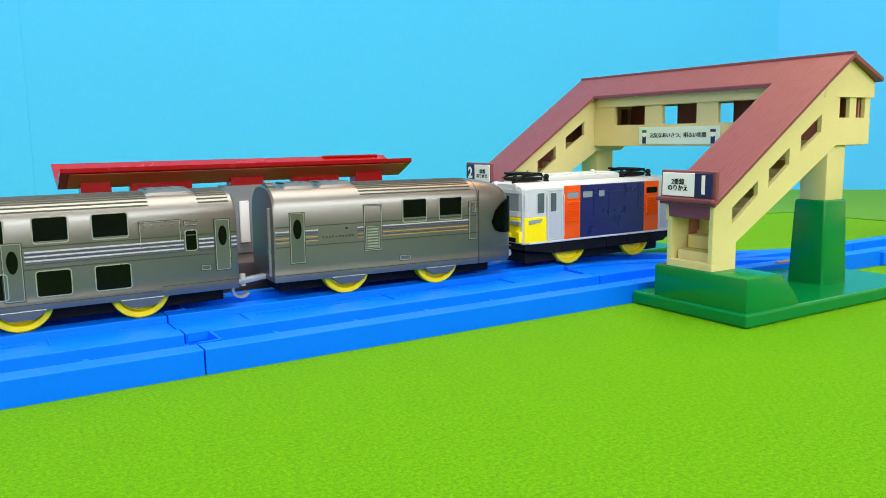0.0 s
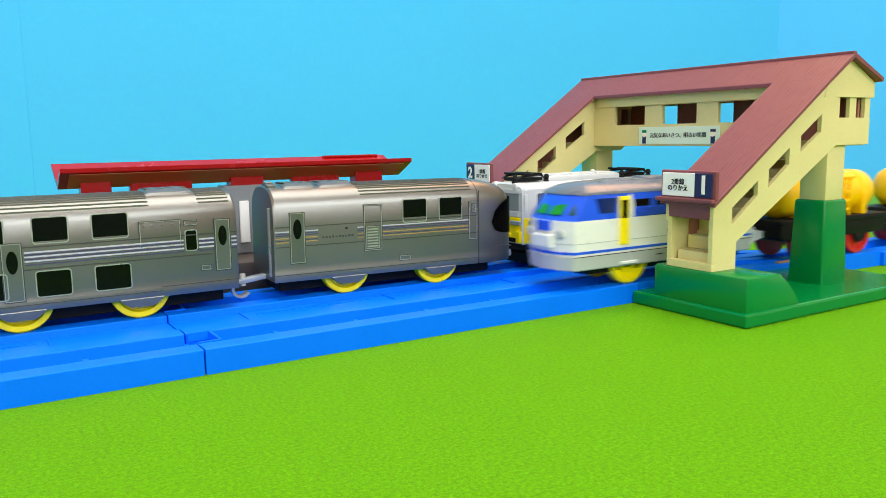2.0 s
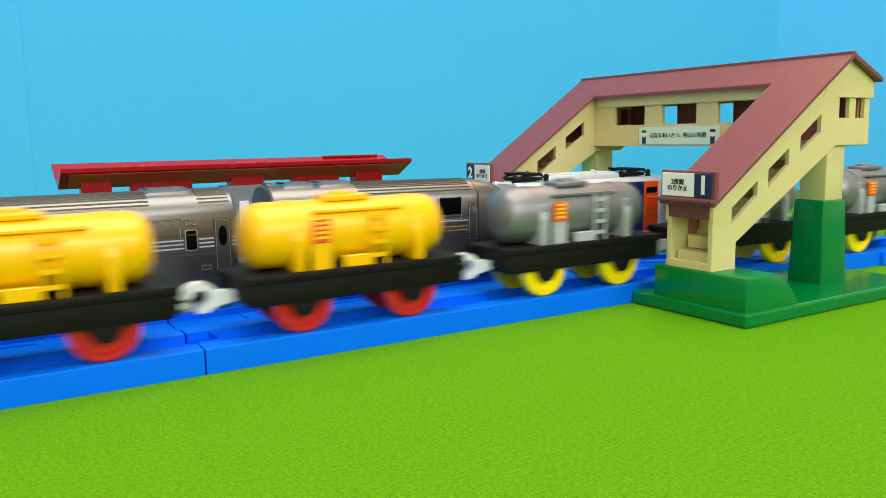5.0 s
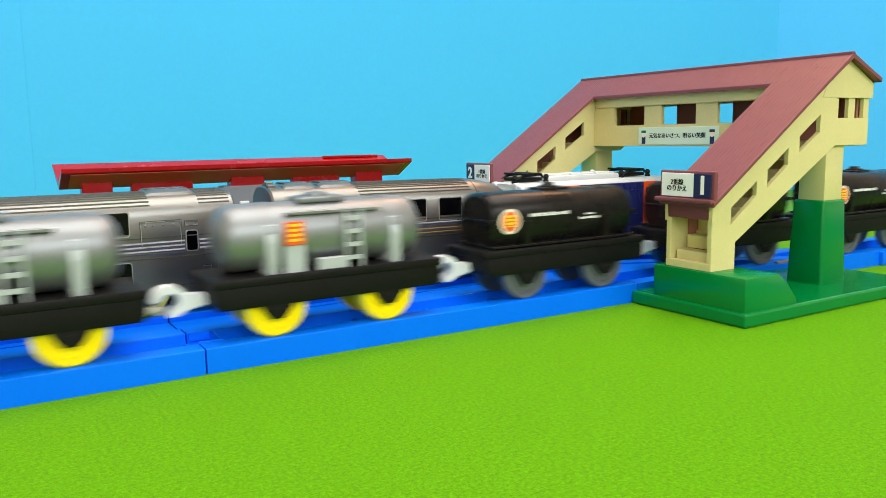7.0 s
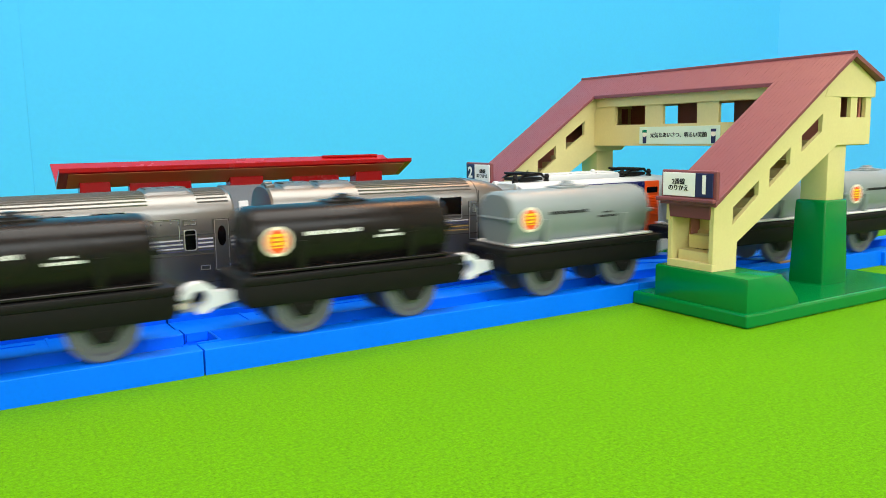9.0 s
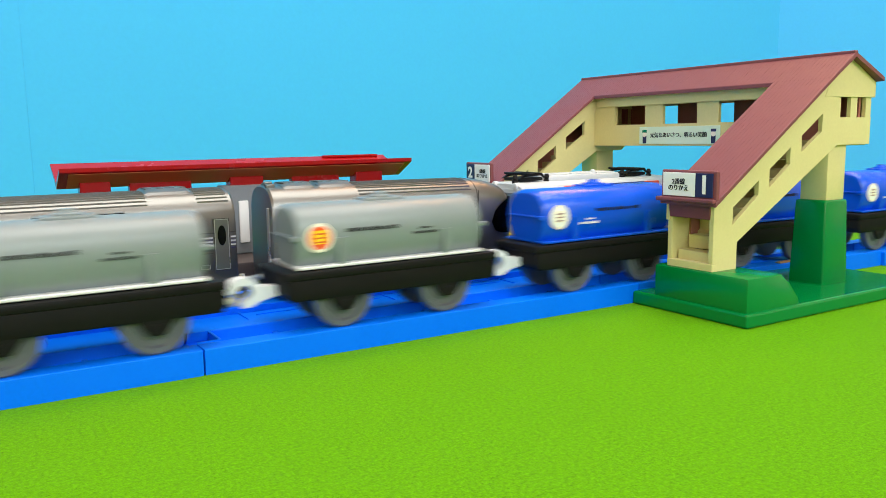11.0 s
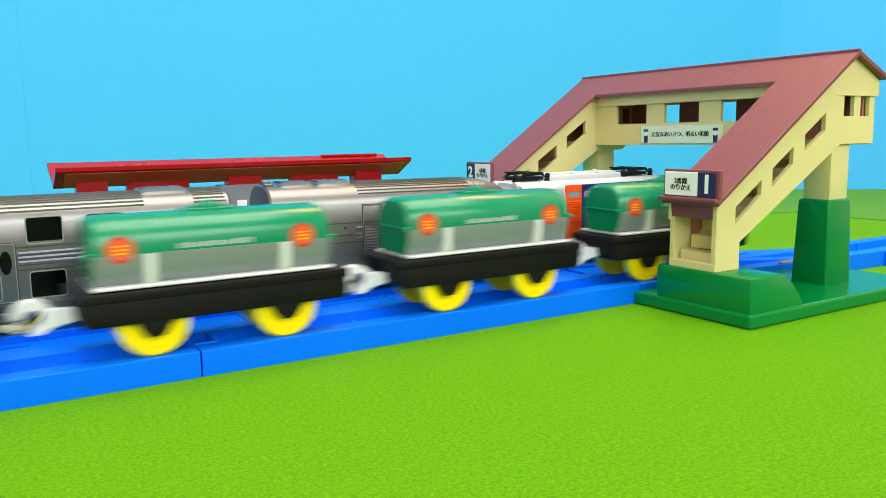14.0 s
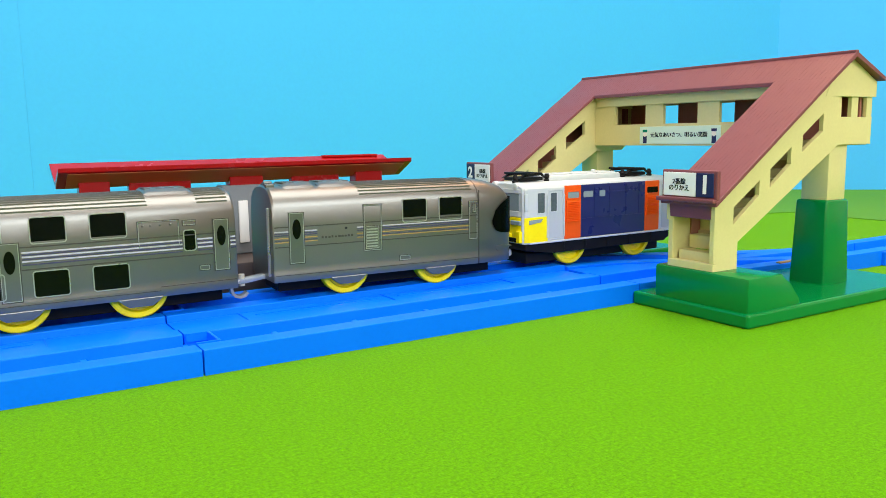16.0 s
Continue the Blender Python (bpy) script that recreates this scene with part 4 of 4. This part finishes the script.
def blue_locomotive():
    c = thing("blue_locomotive", "blue and white toy electric locomotive with yellow doors, running", "toy locomotive", group="moving train")
    # bodies as plan outlines: sides with a bowed front at each end
    def plan(w, l, bow, cut):
        f = [(-l, -w), (-l - cut, -w * 0.62), (-l - cut - bow, 0), (-l - cut, w * 0.62), (-l, w)]
        return [(x - 5.5, y) for x, y in f] + [(-x - 3.0, y) for x, y in reversed(f)]
    def slab(rows, mat, name, label=""):
        bm = B()
        bridge(bm, [ring(bm, [(x, y, z) for x, y in plan(w, l, bo, cu)]) for z, w, l, bo, cu in rows])
        return part(name, bm, mat, c, label, 30)
    slab([(7.6, 16.4, 59.6, 1.5, 3), (8.2, 17.0, 61.6, 1.6, 4.0), (14.6, 17.4, 62.0, 1.6, 3.6), (14.8, 17.1, 61.2, 1.6, 3.6)], LOCOGREY, "skirt", "pale grey skirt")
    slab([(14.8, 17.3, 61.3, 1.6, 3.8), (31.6, 17.3, 61.0, 1.6, 3.6)], LOCOWHITE, "lower_body", "white lower body")
    slab([(31.6, 17.2, 60.8, 1.6, 3.4), (43.2, 15.9, 53.4, 1.2, 2.6), (44.0, 15.7, 52.8, 1.2, 2.6)], LOCOBLUE, "upper_body", "bright blue upper body")
    slab([(43.5, 16.2, 53.6, 1.2, 2.6), (44.6, 15.8, 53.0, 1.2, 2.6), (47.4, 11.5, 49.0, 1.0, 2.4), (48.8, 7.0, 43, 1, 1.6), (49.4, 3.0, 36, 1, 1)], ROOFGREY, "roof", "dull grey roof")
    for x0, x1, h in ((-36, -16, 49.6), (-10, 10, 50.2), (16, 37, 49.6)):
        part("roof_hump", box(B(), x0, x1, -7, 7, 46.5, h, 1.6), ROOFGREY, c, smooth=40)
    part("roof_horn", box(B(), -47, -40, -10, -6, 45.5, 47.2, 0.5), PALE, c, smooth=0)
    slab([(15.7, 17.45, 61.5, 1.7, 3.9), (17.0, 17.45, 61.5, 1.7, 3.9)], LOCOBLUE, "waist_stripe", "thin blue stripe")
    slab([(20.6, 17.42, 61.3, 1.7, 3.8), (20.9, 17.42, 61.3, 1.7, 3.8)], LOCOGREY, "body_seam")
    slab([(14.3, 17.5, 61.6, 1.7, 3.8), (14.6, 17.5, 61.6, 1.7, 3.8)], INK, "skirt_seam")
    for s in (-1, 1):
        for x0, x1 in ((-28.4, -17.6), (-13.7, -3.0), (1.0, 11.6), (15.8, 26.4)):
            y = s * (17.2 - 1.4 * (38.4 - 31.6) / 11)
            part("side_window", box(B(), x0, x1, y - 0.5, y + 0.5, 36.6, 40.2, 0.2, 1), GLASS, c, "small dark window", 0)
        bm = B()
        for i in range(5):
            yy = s * (17.3 - 0.13 * i)
            box(bm, -28, 27, yy - 0.25, yy + 0.25, 32.2 + i * 0.85, 32.6 + i * 0.85)
        part("side_louvre", bm, LOCOBLUE, c, smooth=0)
        for x in (-39.2, 31.5):
            d = part("door", box(B(), x, x + 7.0, s * 17.1 - 0.5, s * 17.1 + 0.5, 18.4, 42.2, 0.4), WYELLOW, c, "yellow cab door", 0)
            part("door_pane", box(B(), x + 1.3, x + 5.9, s * 17.25 - 0.6, s * 17.25 + 0.6, 31.4, 40.4, 0.3, 1), GLASS, d, smooth=0)
            part("door_jamb", prism(B(), [(x + 7.4, 28), (x + 9.6, 28), (x + 9.6, 38), (x + 8.0, 43), (x + 7.4, 43)], "y", s * 17.05 - 0.45, s * 17.05 + 0.45), LOCOWHITE, d, smooth=0)
        part("nameplate", bars(B(), -5, 8, 21.2, 24.6, s * 17.35, 7, 5), INK, c, smooth=0)
        part("step_tab", box(B(), -38, -27, s * 17.6 - 0.5, s * 17.6 + 0.5, 8.6, 10.2, 0.3, 1), LOCOWHITE, c, "white step tab", 0)
        for x in (-13, 25):
            part("skirt_slot", box(B(), x, x + 4, s * 17.35 - 0.25, s * 17.35 + 0.25, 11.4, 12.0), INK, c, smooth=0)
        # cab side panes
        for e in (-1, 1):
            y = s * 16.55
            xs = (-54.0, -40.6) if e < 0 else (41.5, 48.0)
            part("cab_pane", prism(B(), [(xs[0] + (0.0 if e > 0 else 3.0), 34.5), (xs[1] + (3.0 if e > 0 else 0) - 1.0, 34.5), (xs[1] - (1 if e > 0 else 0), 41.6), (xs[0] + (0 if e > 0 else 1), 41.6)], "y", y - 0.55, y + 0.55), DARKGLASS, c, "blue tinted cab pane", 0)
    # windscreens on both ends: two panes each
    for e in (-1, 1):
        g = 5.5 if e < 0 else 3.0  # the leading nose is longer
        for s in (-1, 1):
            bm = B()
            lo = [(e * 64.0 - g, s * 1.0, 34.4), (e * 62.9 - g, s * 9.6, 34.4)]
            hi = [(e * 56.6 - g, s * 9.0, 41.4), (e * 57.3 - g, s * 1.0, 41.4)]
            vs = [bm.verts.new((p[0] + e * 0.35, p[1], p[2])) for p in lo + hi]
            bm.faces.new(vs)
            bmesh.ops.solidify(bm, geom=bm.faces[:], thickness=0.5)
            part("windscreen", bm, LIME if e < 0 else DARKGLASS, c, "tinted windscreen pane", 0)
            bm = B()
            lo = [(e * 61.5 - g, s * 12.6, 34.4), (e * 59.0 - g, s * 15.6, 34.4)]
            hi = [(e * 53.4 - g, s * 14.8, 41.4), (e * 55.4 - g, s * 12.0, 41.4)]
            vs = [bm.verts.new((p[0] + e * 0.35, p[1] + s * 0.35, p[2])) for p in lo + hi]
            bm.faces.new(vs)
            bmesh.ops.solidify(bm, geom=bm.faces[:], thickness=0.5)
            part("corner_pane", bm, DKGREEN if e < 0 else DARKGLASS, c, "tinted corner pane", 0)
        part("front_badge", box(B(), min(e * 65.0, e * 67.0) - g, max(e * 65.0, e * 67.0) - g, -4.5, 4.5, 26.5, 31.5, 0.4), LOCOBLUE, c, "blue front badge", 0)
        for s in (-1, 1):
            part("headlight", lathe(B(), [(-0.6, 1.8), (0.9, 2.2), (1.4, 1.6)] if e > 0 else [(-1.4, 1.6), (-0.9, 2.2), (0.6, 1.8)], "x", (e * 65.2 - g, s * 11.4, 25.5), 18), PALE, c, "round headlight")
        part("buffer_step", box(B(), min(e * 64, e * 68.5) - g, max(e * 64, e * 68.5) - g, -7, 7, 18.5, 25, 0.8), LOCOWHITE, c, smooth=0)
    part("underframe", box(B(), -55, 55, -12, 12, 4.5, 8, 0.5), BLACK, c, "black underframe", 0)
    part("rear_pin", box(B(), 58, 70, -2.2, 2.2, 10.6, 13.4, 0.6), BRASS, c, "coupling bar", 40)
    for o in c.children:
        o.location = (2.2 * MM, 0, 2.2 * MM)
    return c


def wagon_frame(c, front=True):
    bm = B()
    prism(bm, [(-47.6, 15), (-46.4, 12.4), (47.4, 12.4), (48.6, 15), (48.6, 23), (-47.6, 23)], "y", -15.5, 15.5, 0.8)
    part("underframe", bm, BLACK, c, "black plastic underframe", 40)
    part("deck_edge", box(B(), -48.4, 49.2, -16.2, 16.2, 20.6, 24.0, 0.7), BLACK, c, smooth=40)
    for s in (-1, 1):
        for x in (-23.8, 23.8):
            part("axle_box", prism(B(), [(x - 6.5, 13), (x + 6.5, 13), (x + 4.6, 9.4), (x + 2.6, 7.2), (x - 2.6, 7.2), (x - 4.6, 9.4)], "y", s * 14.6 - 0.7, s * 14.6 + 0.7, 0.3), BLACK, c, smooth=0)
            part("axle_cap", lathe(B(), [(s * 15.2, 1.8), (s * 15.8, 1.5)] if s > 0 else [(-15.8, 1.5), (-15.2, 1.8)], "y", (x, 0, 9.8), 14), BLACK, c)
    coupler(c, -47.4, 15.4)
    coupler_pin(c, 48, 13.6)


def round_label(c, x, z, r, s, y, mats, seed):
    outer = part("round_label", lathe(B(), [(y - 0.1, r), (y + 0.1, r)], "y", (x, 0, z), 28), mats[0], c, "round printed label", 0)
    e = 0.14 * (1 if y > 0 else -1)
    part("label_centre", lathe(B(), [(y + e - 0.08, r * 0.80), (y + e + 0.08, r * 0.80)], "y", (x, 0, z), 24), mats[1], outer, smooth=0)
    part("label_field", box(B(), x - r * 0.5, x + r * 0.5, y + 2 * e - 0.06, y + 2 * e + 0.06, z - r * 0.42, z + r * 0.5), mats[2], outer, smooth=0)
    rnd = random.Random(seed)
    for i in range(3):
        zz = z - r * 0.34 + i * r * 0.28
        bm = box(B(), x - r * rnd.uniform(0.3, 0.42), x + r * rnd.uniform(0.25, 0.42), y + 3 * e - 0.06, y + 3 * e + 0.06, zz, zz + r * 0.11)
        part("label_bar", bm, mats[3], outer, smooth=0)


def cylinder_tank(name, label, tank, plate, wheel):
    """Round tank on saddles with a ladder, a top hatch rail and an orange plate."""
    c = thing(name, label, "toy tank wagon", group="moving train")
    wagon_frame(c)
    r, zc = 13.1, 37.2
    prof = [(-43.5, 0.5), (-43.2, 4.5), (-42.2, 8.6), (-40.2, 11.5), (-37.8, 12.7), (-35.8, r), (35.8, r), (37.8, 12.7), (40.2, 11.5), (42.2, 8.6), (43.2, 4.5), (43.5, 0.5)]
    part("tank", lathe(B(), prof, "x", (0, 0, zc), 48), tank, c, "", 50)
    for x in (-24.5, 28.0):
        bm = B()
        prism(bm, [(-14.2, 23.8), (14.2, 23.8), (14.2, 36), (12.2, 43), (-12.2, 43), (-14.2, 36)], "x", x - 2.1, x + 2.1, 0.4)
        part("saddle", bm, plate, c, smooth=40)
        part("tank_band", lathe(B(), [(x - 1.6, r + 0.35), (x + 1.6, r + 0.35)], "x", (0, 0, zc), 40), tank, c)
    part("hatch", box(B(), -10.5, 9, -6, 6, 49.5, 52.0, 0.8), tank, c, smooth=40)
    part("hatch_lid", lathe(B(), [(51.6, 5.2), (53.0, 5.0), (53.4, 3.6)], "z", (-1, 0, 0), 24), tank, c)
    for s in (-1, 1):
        part("walkway", box(B(), -18, 22, s * 10.0 - 1.4, s * 10.0 + 1.4, 45.6, 46.9, 0.2, 1), tank, c, smooth=0)
        lad = part("ladder", box(B(), 5.0, 6.0, s * 14.6 - 0.5, s * 14.6 + 0.5, 24, 46.5), plate, c, smooth=0)
        part("ladder_rail", box(B(), 11.5, 12.5, s * 14.6 - 0.5, s * 14.6 + 0.5, 24, 46.5), plate, lad, smooth=0)
        for i in range(4):
            part("rung", box(B(), 5.8, 11.7, s * 14.6 - 0.6, s * 14.6 + 0.6, 27.0 + i * 5.2, 28.6 + i * 5.2), plate, lad, smooth=0)
        part("step_box", box(B(), -6.5, 5, s * 13.6 - 1.6, s * 13.6 + 1.6, 24, 28.6, 0.3, 1), plate, c, smooth=0)
        y = s * 14.5
        pl = part("plate", box(B(), -19.5, -12, y - 0.4, y + 0.4, 34.5, 43.6, 0.2, 1), LABELORANGE, c, "orange warning plate", 0)
        bm = B()
        for i in range(4):
            box(bm, -18.3, -13.2, y + s * 0.4 - 0.1, y + s * 0.4 + 0.1, 36 + i * 1.9, 37.0 + i * 1.9)
        part("plate_lettering", bm, LABELYELLOW, pl, smooth=0)
        part("plate_post", box(B(), -19.8, -11.7, s * 13.8 - 0.5, s * 13.8 + 0.5, 24, 34.4), plate, c, smooth=0)
    return c


def flat_end_tank(name, label, tank, lower, style):
    """Tank with nearly flat ends, a seam round its middle, skirting rail and lettering."""
    c = thing(name, label, "toy tank wagon", group="moving train")
    wagon_frame(c)
    def section(k):
        half = [(-9.5, 25.0), (-12.2, 28), (-13.8, 32), (-14.4, 36.5), (-14.0, 41), (-12.4, 44.6), (-9.6, 47.2), (-5.6, 48.6), (0, 49.0)]
        pts = half + [(-a, b) for a, b in reversed(half[:-1])]
        return pts
    rows = [(-42.5, 0.90, 0.93, 25), (-41.7, 0.96, 0.975, 25), (-40, 1, 1, 25), (40, 1, 1, 25), (41.7, 0.96, 0.975, 25), (42.5, 0.90, 0.93, 25)]
    part("tank", shell(section(1), rows), tank, c, "", 35)
    if lower:
        half = [(-9.8, 24.8), (-12.5, 28), (-14.1, 32), (-14.7, 36.2)]
        pts = half + [(-a, b) for a, b in reversed(half)]
        part("lower_tank", shell(pts, [(-42.2, 0.96, 1, 25), (-40.2, 1, 1, 25), (40.2, 1, 1, 25), (42.2, 0.96, 1, 25)]), lower, c, "pale grey lower tank half", 35)
    trim = lower or tank
    bm = B()
    box(bm, -42.6, 42.6, -14.8, 14.8, 24.4, 25.6, 0.3, 1)
    part("skirting", bm, WHITE if lower or style == "grey" else trim, c, smooth=0)
    for x in (-24, 24):
        half = [(-14.6, 25.2), (-15.1, 30), (-15.2, 36.0)]
        pts = half + [(-a, b) for a, b in reversed(half)]
        part("strap", shell(pts, [(x - 1.5, 1, 1, 25), (x + 1.5, 1, 1, 25)]), WHITE if lower else trim, c, smooth=35)
    for e in (-1, 1):
        part("end_seam", box(B(), min(e * 42.2, e * 43.3), max(e * 42.2, e * 43.3), -12.6, 12.6, 36.0, 37.0, 0.2, 1), tank, c, smooth=0)
        part("end_lug", box(B(), min(e * 42, e * 44.5), max(e * 42, e * 44.5), -14.4, -11.4, 35.4, 37.4, 0.5), tank, c, smooth=0)
    part("hatch", lathe(B(), [(48, 5.2), (50.4, 5.0), (50.8, 3.0), (52.0, 2.6)], "z", (0, 0, 0), 24), tank, c)
    part("hatch_rail", box(B(), -9, 9, -5, 5, 47.6, 49.8, 0.5), tank, c, smooth=0)
    for s in (-1, 1):
        y = s * 14.45
        if style == "green":
            for k, x in enumerate((-33.5, 31)):
                round_label(c, x, 38.0, 4.6, s, y, (LABELRED, LABELORANGE, LABELORANGE, LABELYELLOW), k)
            part("lettering", bars(B(), -14, 12, 37.0, 39.0, s * 14.35, 12, 9), PALE, c, "unreadable pale lettering", 0)
        else:
            mats = {"black": (LABELCREAM, LABELORANGE, LABELYELLOW, LABELRED), "grey": (LABELCREAM, LABELORANGE, LABELYELLOW, LABELRED), "blue": (LABELCREAM, SIGNWHITE, LABELCREAM, BROWN)}[style]
            ink = {"black": SIGNWHITE, "grey": INK, "blue": INK}[style]
            round_label(c, -33.5, 36.4, 5.7, s, y, mats, 4)
            part("lettering", bars(B(), *((-22, 1) if style != "blue" else (-11, 18)), 37.8, 39.5, y, 16, 11), ink, c, "unreadable lettering", 0)
            bm = bars(B(), 8, 20, 34.8, 36.0, y, 7, 12) if style != "blue" else bars(B(), -21, -9, 32.2, 33.4, y, 7, 12)
            bars(bm, *((11, 17) if style != "blue" else (-17, -12)), *((36.8, 37.7) if style != "blue" else (34.2, 35.1)), y, 4, 13)
            part("lettering", bm, SIGNWHITE if style != "grey" else INK, c, "unreadable lettering", 0)
    return c


def make_train():
    """The locomotive and its eighteen tank wagons, front to back, as (thing, place behind the first wagon's centre, wheel x's)."""
    kinds = [
        cylinder_tank("yellow_tank_wagon", "yellow toy tank wagon with ladder, orange plate and red wheels", YELLOW, YELLOW, WRED),
        cylinder_tank("silver_tank_wagon", "silver toy tank wagon with ladder, orange plate and yellow wheels", STEEL, PALE, WYELLOW),
        flat_end_tank("black_tank_wagon", "black toy tank wagon with round orange label and grey wheels", BLACKGLOSS, None, "black"),
        flat_end_tank("grey_tank_wagon", "pale grey toy tank wagon with round orange label and grey wheels", GREYTANK, None, "grey"),
        flat_end_tank("blue_tank_wagon", "bright blue toy tank wagon with round white label and grey wheels", BLUETANK, None, "blue"),
        flat_end_tank("green_tank_wagon", "green and grey toy tank wagon with orange labels, yellow wheels", GREENTANK, GREYTANK, "green"),
    ]
    wheels = (WRED, WYELLOW, WGREY, WGREY, WGREY, WYELLOW)
    for k, w in zip(kinds, wheels):
        for x in (-23.8, 23.8):
            wheelset(k, x, w)
    loco = blue_locomotive()
    for x in (-26, 23):
        wheelset(loco, x, WYELLOW)
    cars = [(loco, -132.2)]
    for k, first in enumerate(kinds):
        for j in range(3):
            car = first if j == 0 else copy_thing(first, Matrix())
            cars.append((car, (k * 3 + j) * PITCH))
    return cars


PITCH = 119.3
TRAIN = make_train()

# first wagon's centre along the way, by time
TIMES = [(-0.5, 864.0), (0.0, 779.0), (0.8, 644.5), (1.6, 510.5), (2.0, 442.5), (2.4, 373.5), (2.8, 302.0), (3.5, 173.0), (4.2, 45.0), (5.3, -160.0), (6.3, -347.5), (7.0, -473.0), (8.0, -647.0), (9.0, -819.7),
         (10.0, -990.0), (11.3, -1212.3), (12.5, -1423.3), (13.5, -1613.0), (14.5, -1804.8), (15.5, -1999.0), (16.0, -2097.0), (16.5, -2195.0)]


def lead(t):
    """Monotone cubic through TIMES."""
    i = max(k for k in range(len(TIMES) - 1) if TIMES[k][0] <= t)
    (t0, s0), (t1, s1) = TIMES[i], TIMES[i + 1]

    def slope(k):
        k0, k1 = max(0, k - 1), min(len(TIMES) - 1, k + 1)
        return (TIMES[k1][1] - TIMES[k0][1]) / (TIMES[k1][0] - TIMES[k0][0])
    h = t1 - t0
    u = (t - t0) / h
    a, b = slope(i) * h, slope(i + 1) * h
    return (2 * u ** 3 - 3 * u ** 2 + 1) * s0 + (u ** 3 - 2 * u ** 2 + u) * a + (3 * u ** 2 - 2 * u ** 3) * s1 + (u ** 3 - u ** 2) * b


def motions():
    """The goods train runs along its way from right to left; its wheels roll."""
    times = [k / 30 for k in range(0, 481, 4)]
    spins = [k / 30 for k in range(0, 481, 2)]
    for car, behind in TRAIN:
        rows = []
        for t in times:
            x, y, h = way(lead(t) + behind)
            a = radians(h)
            rows.append((t, pose((x - LEAN * math.sin(a)) * MM, (y + LEAN * math.cos(a)) * MM, LOW * MM, 0, 0, h)))
        walk(car, rows)
        for ax in [o for o in car.children if o.name.split(".")[0] == "axle"]:
            x = ax.location.x
            walk(ax, [(t, pose(x, 0, 0.012, 0, math.degrees((lead(t) - lead(0)) / 12.0), 0)) for t in spins])


motions()
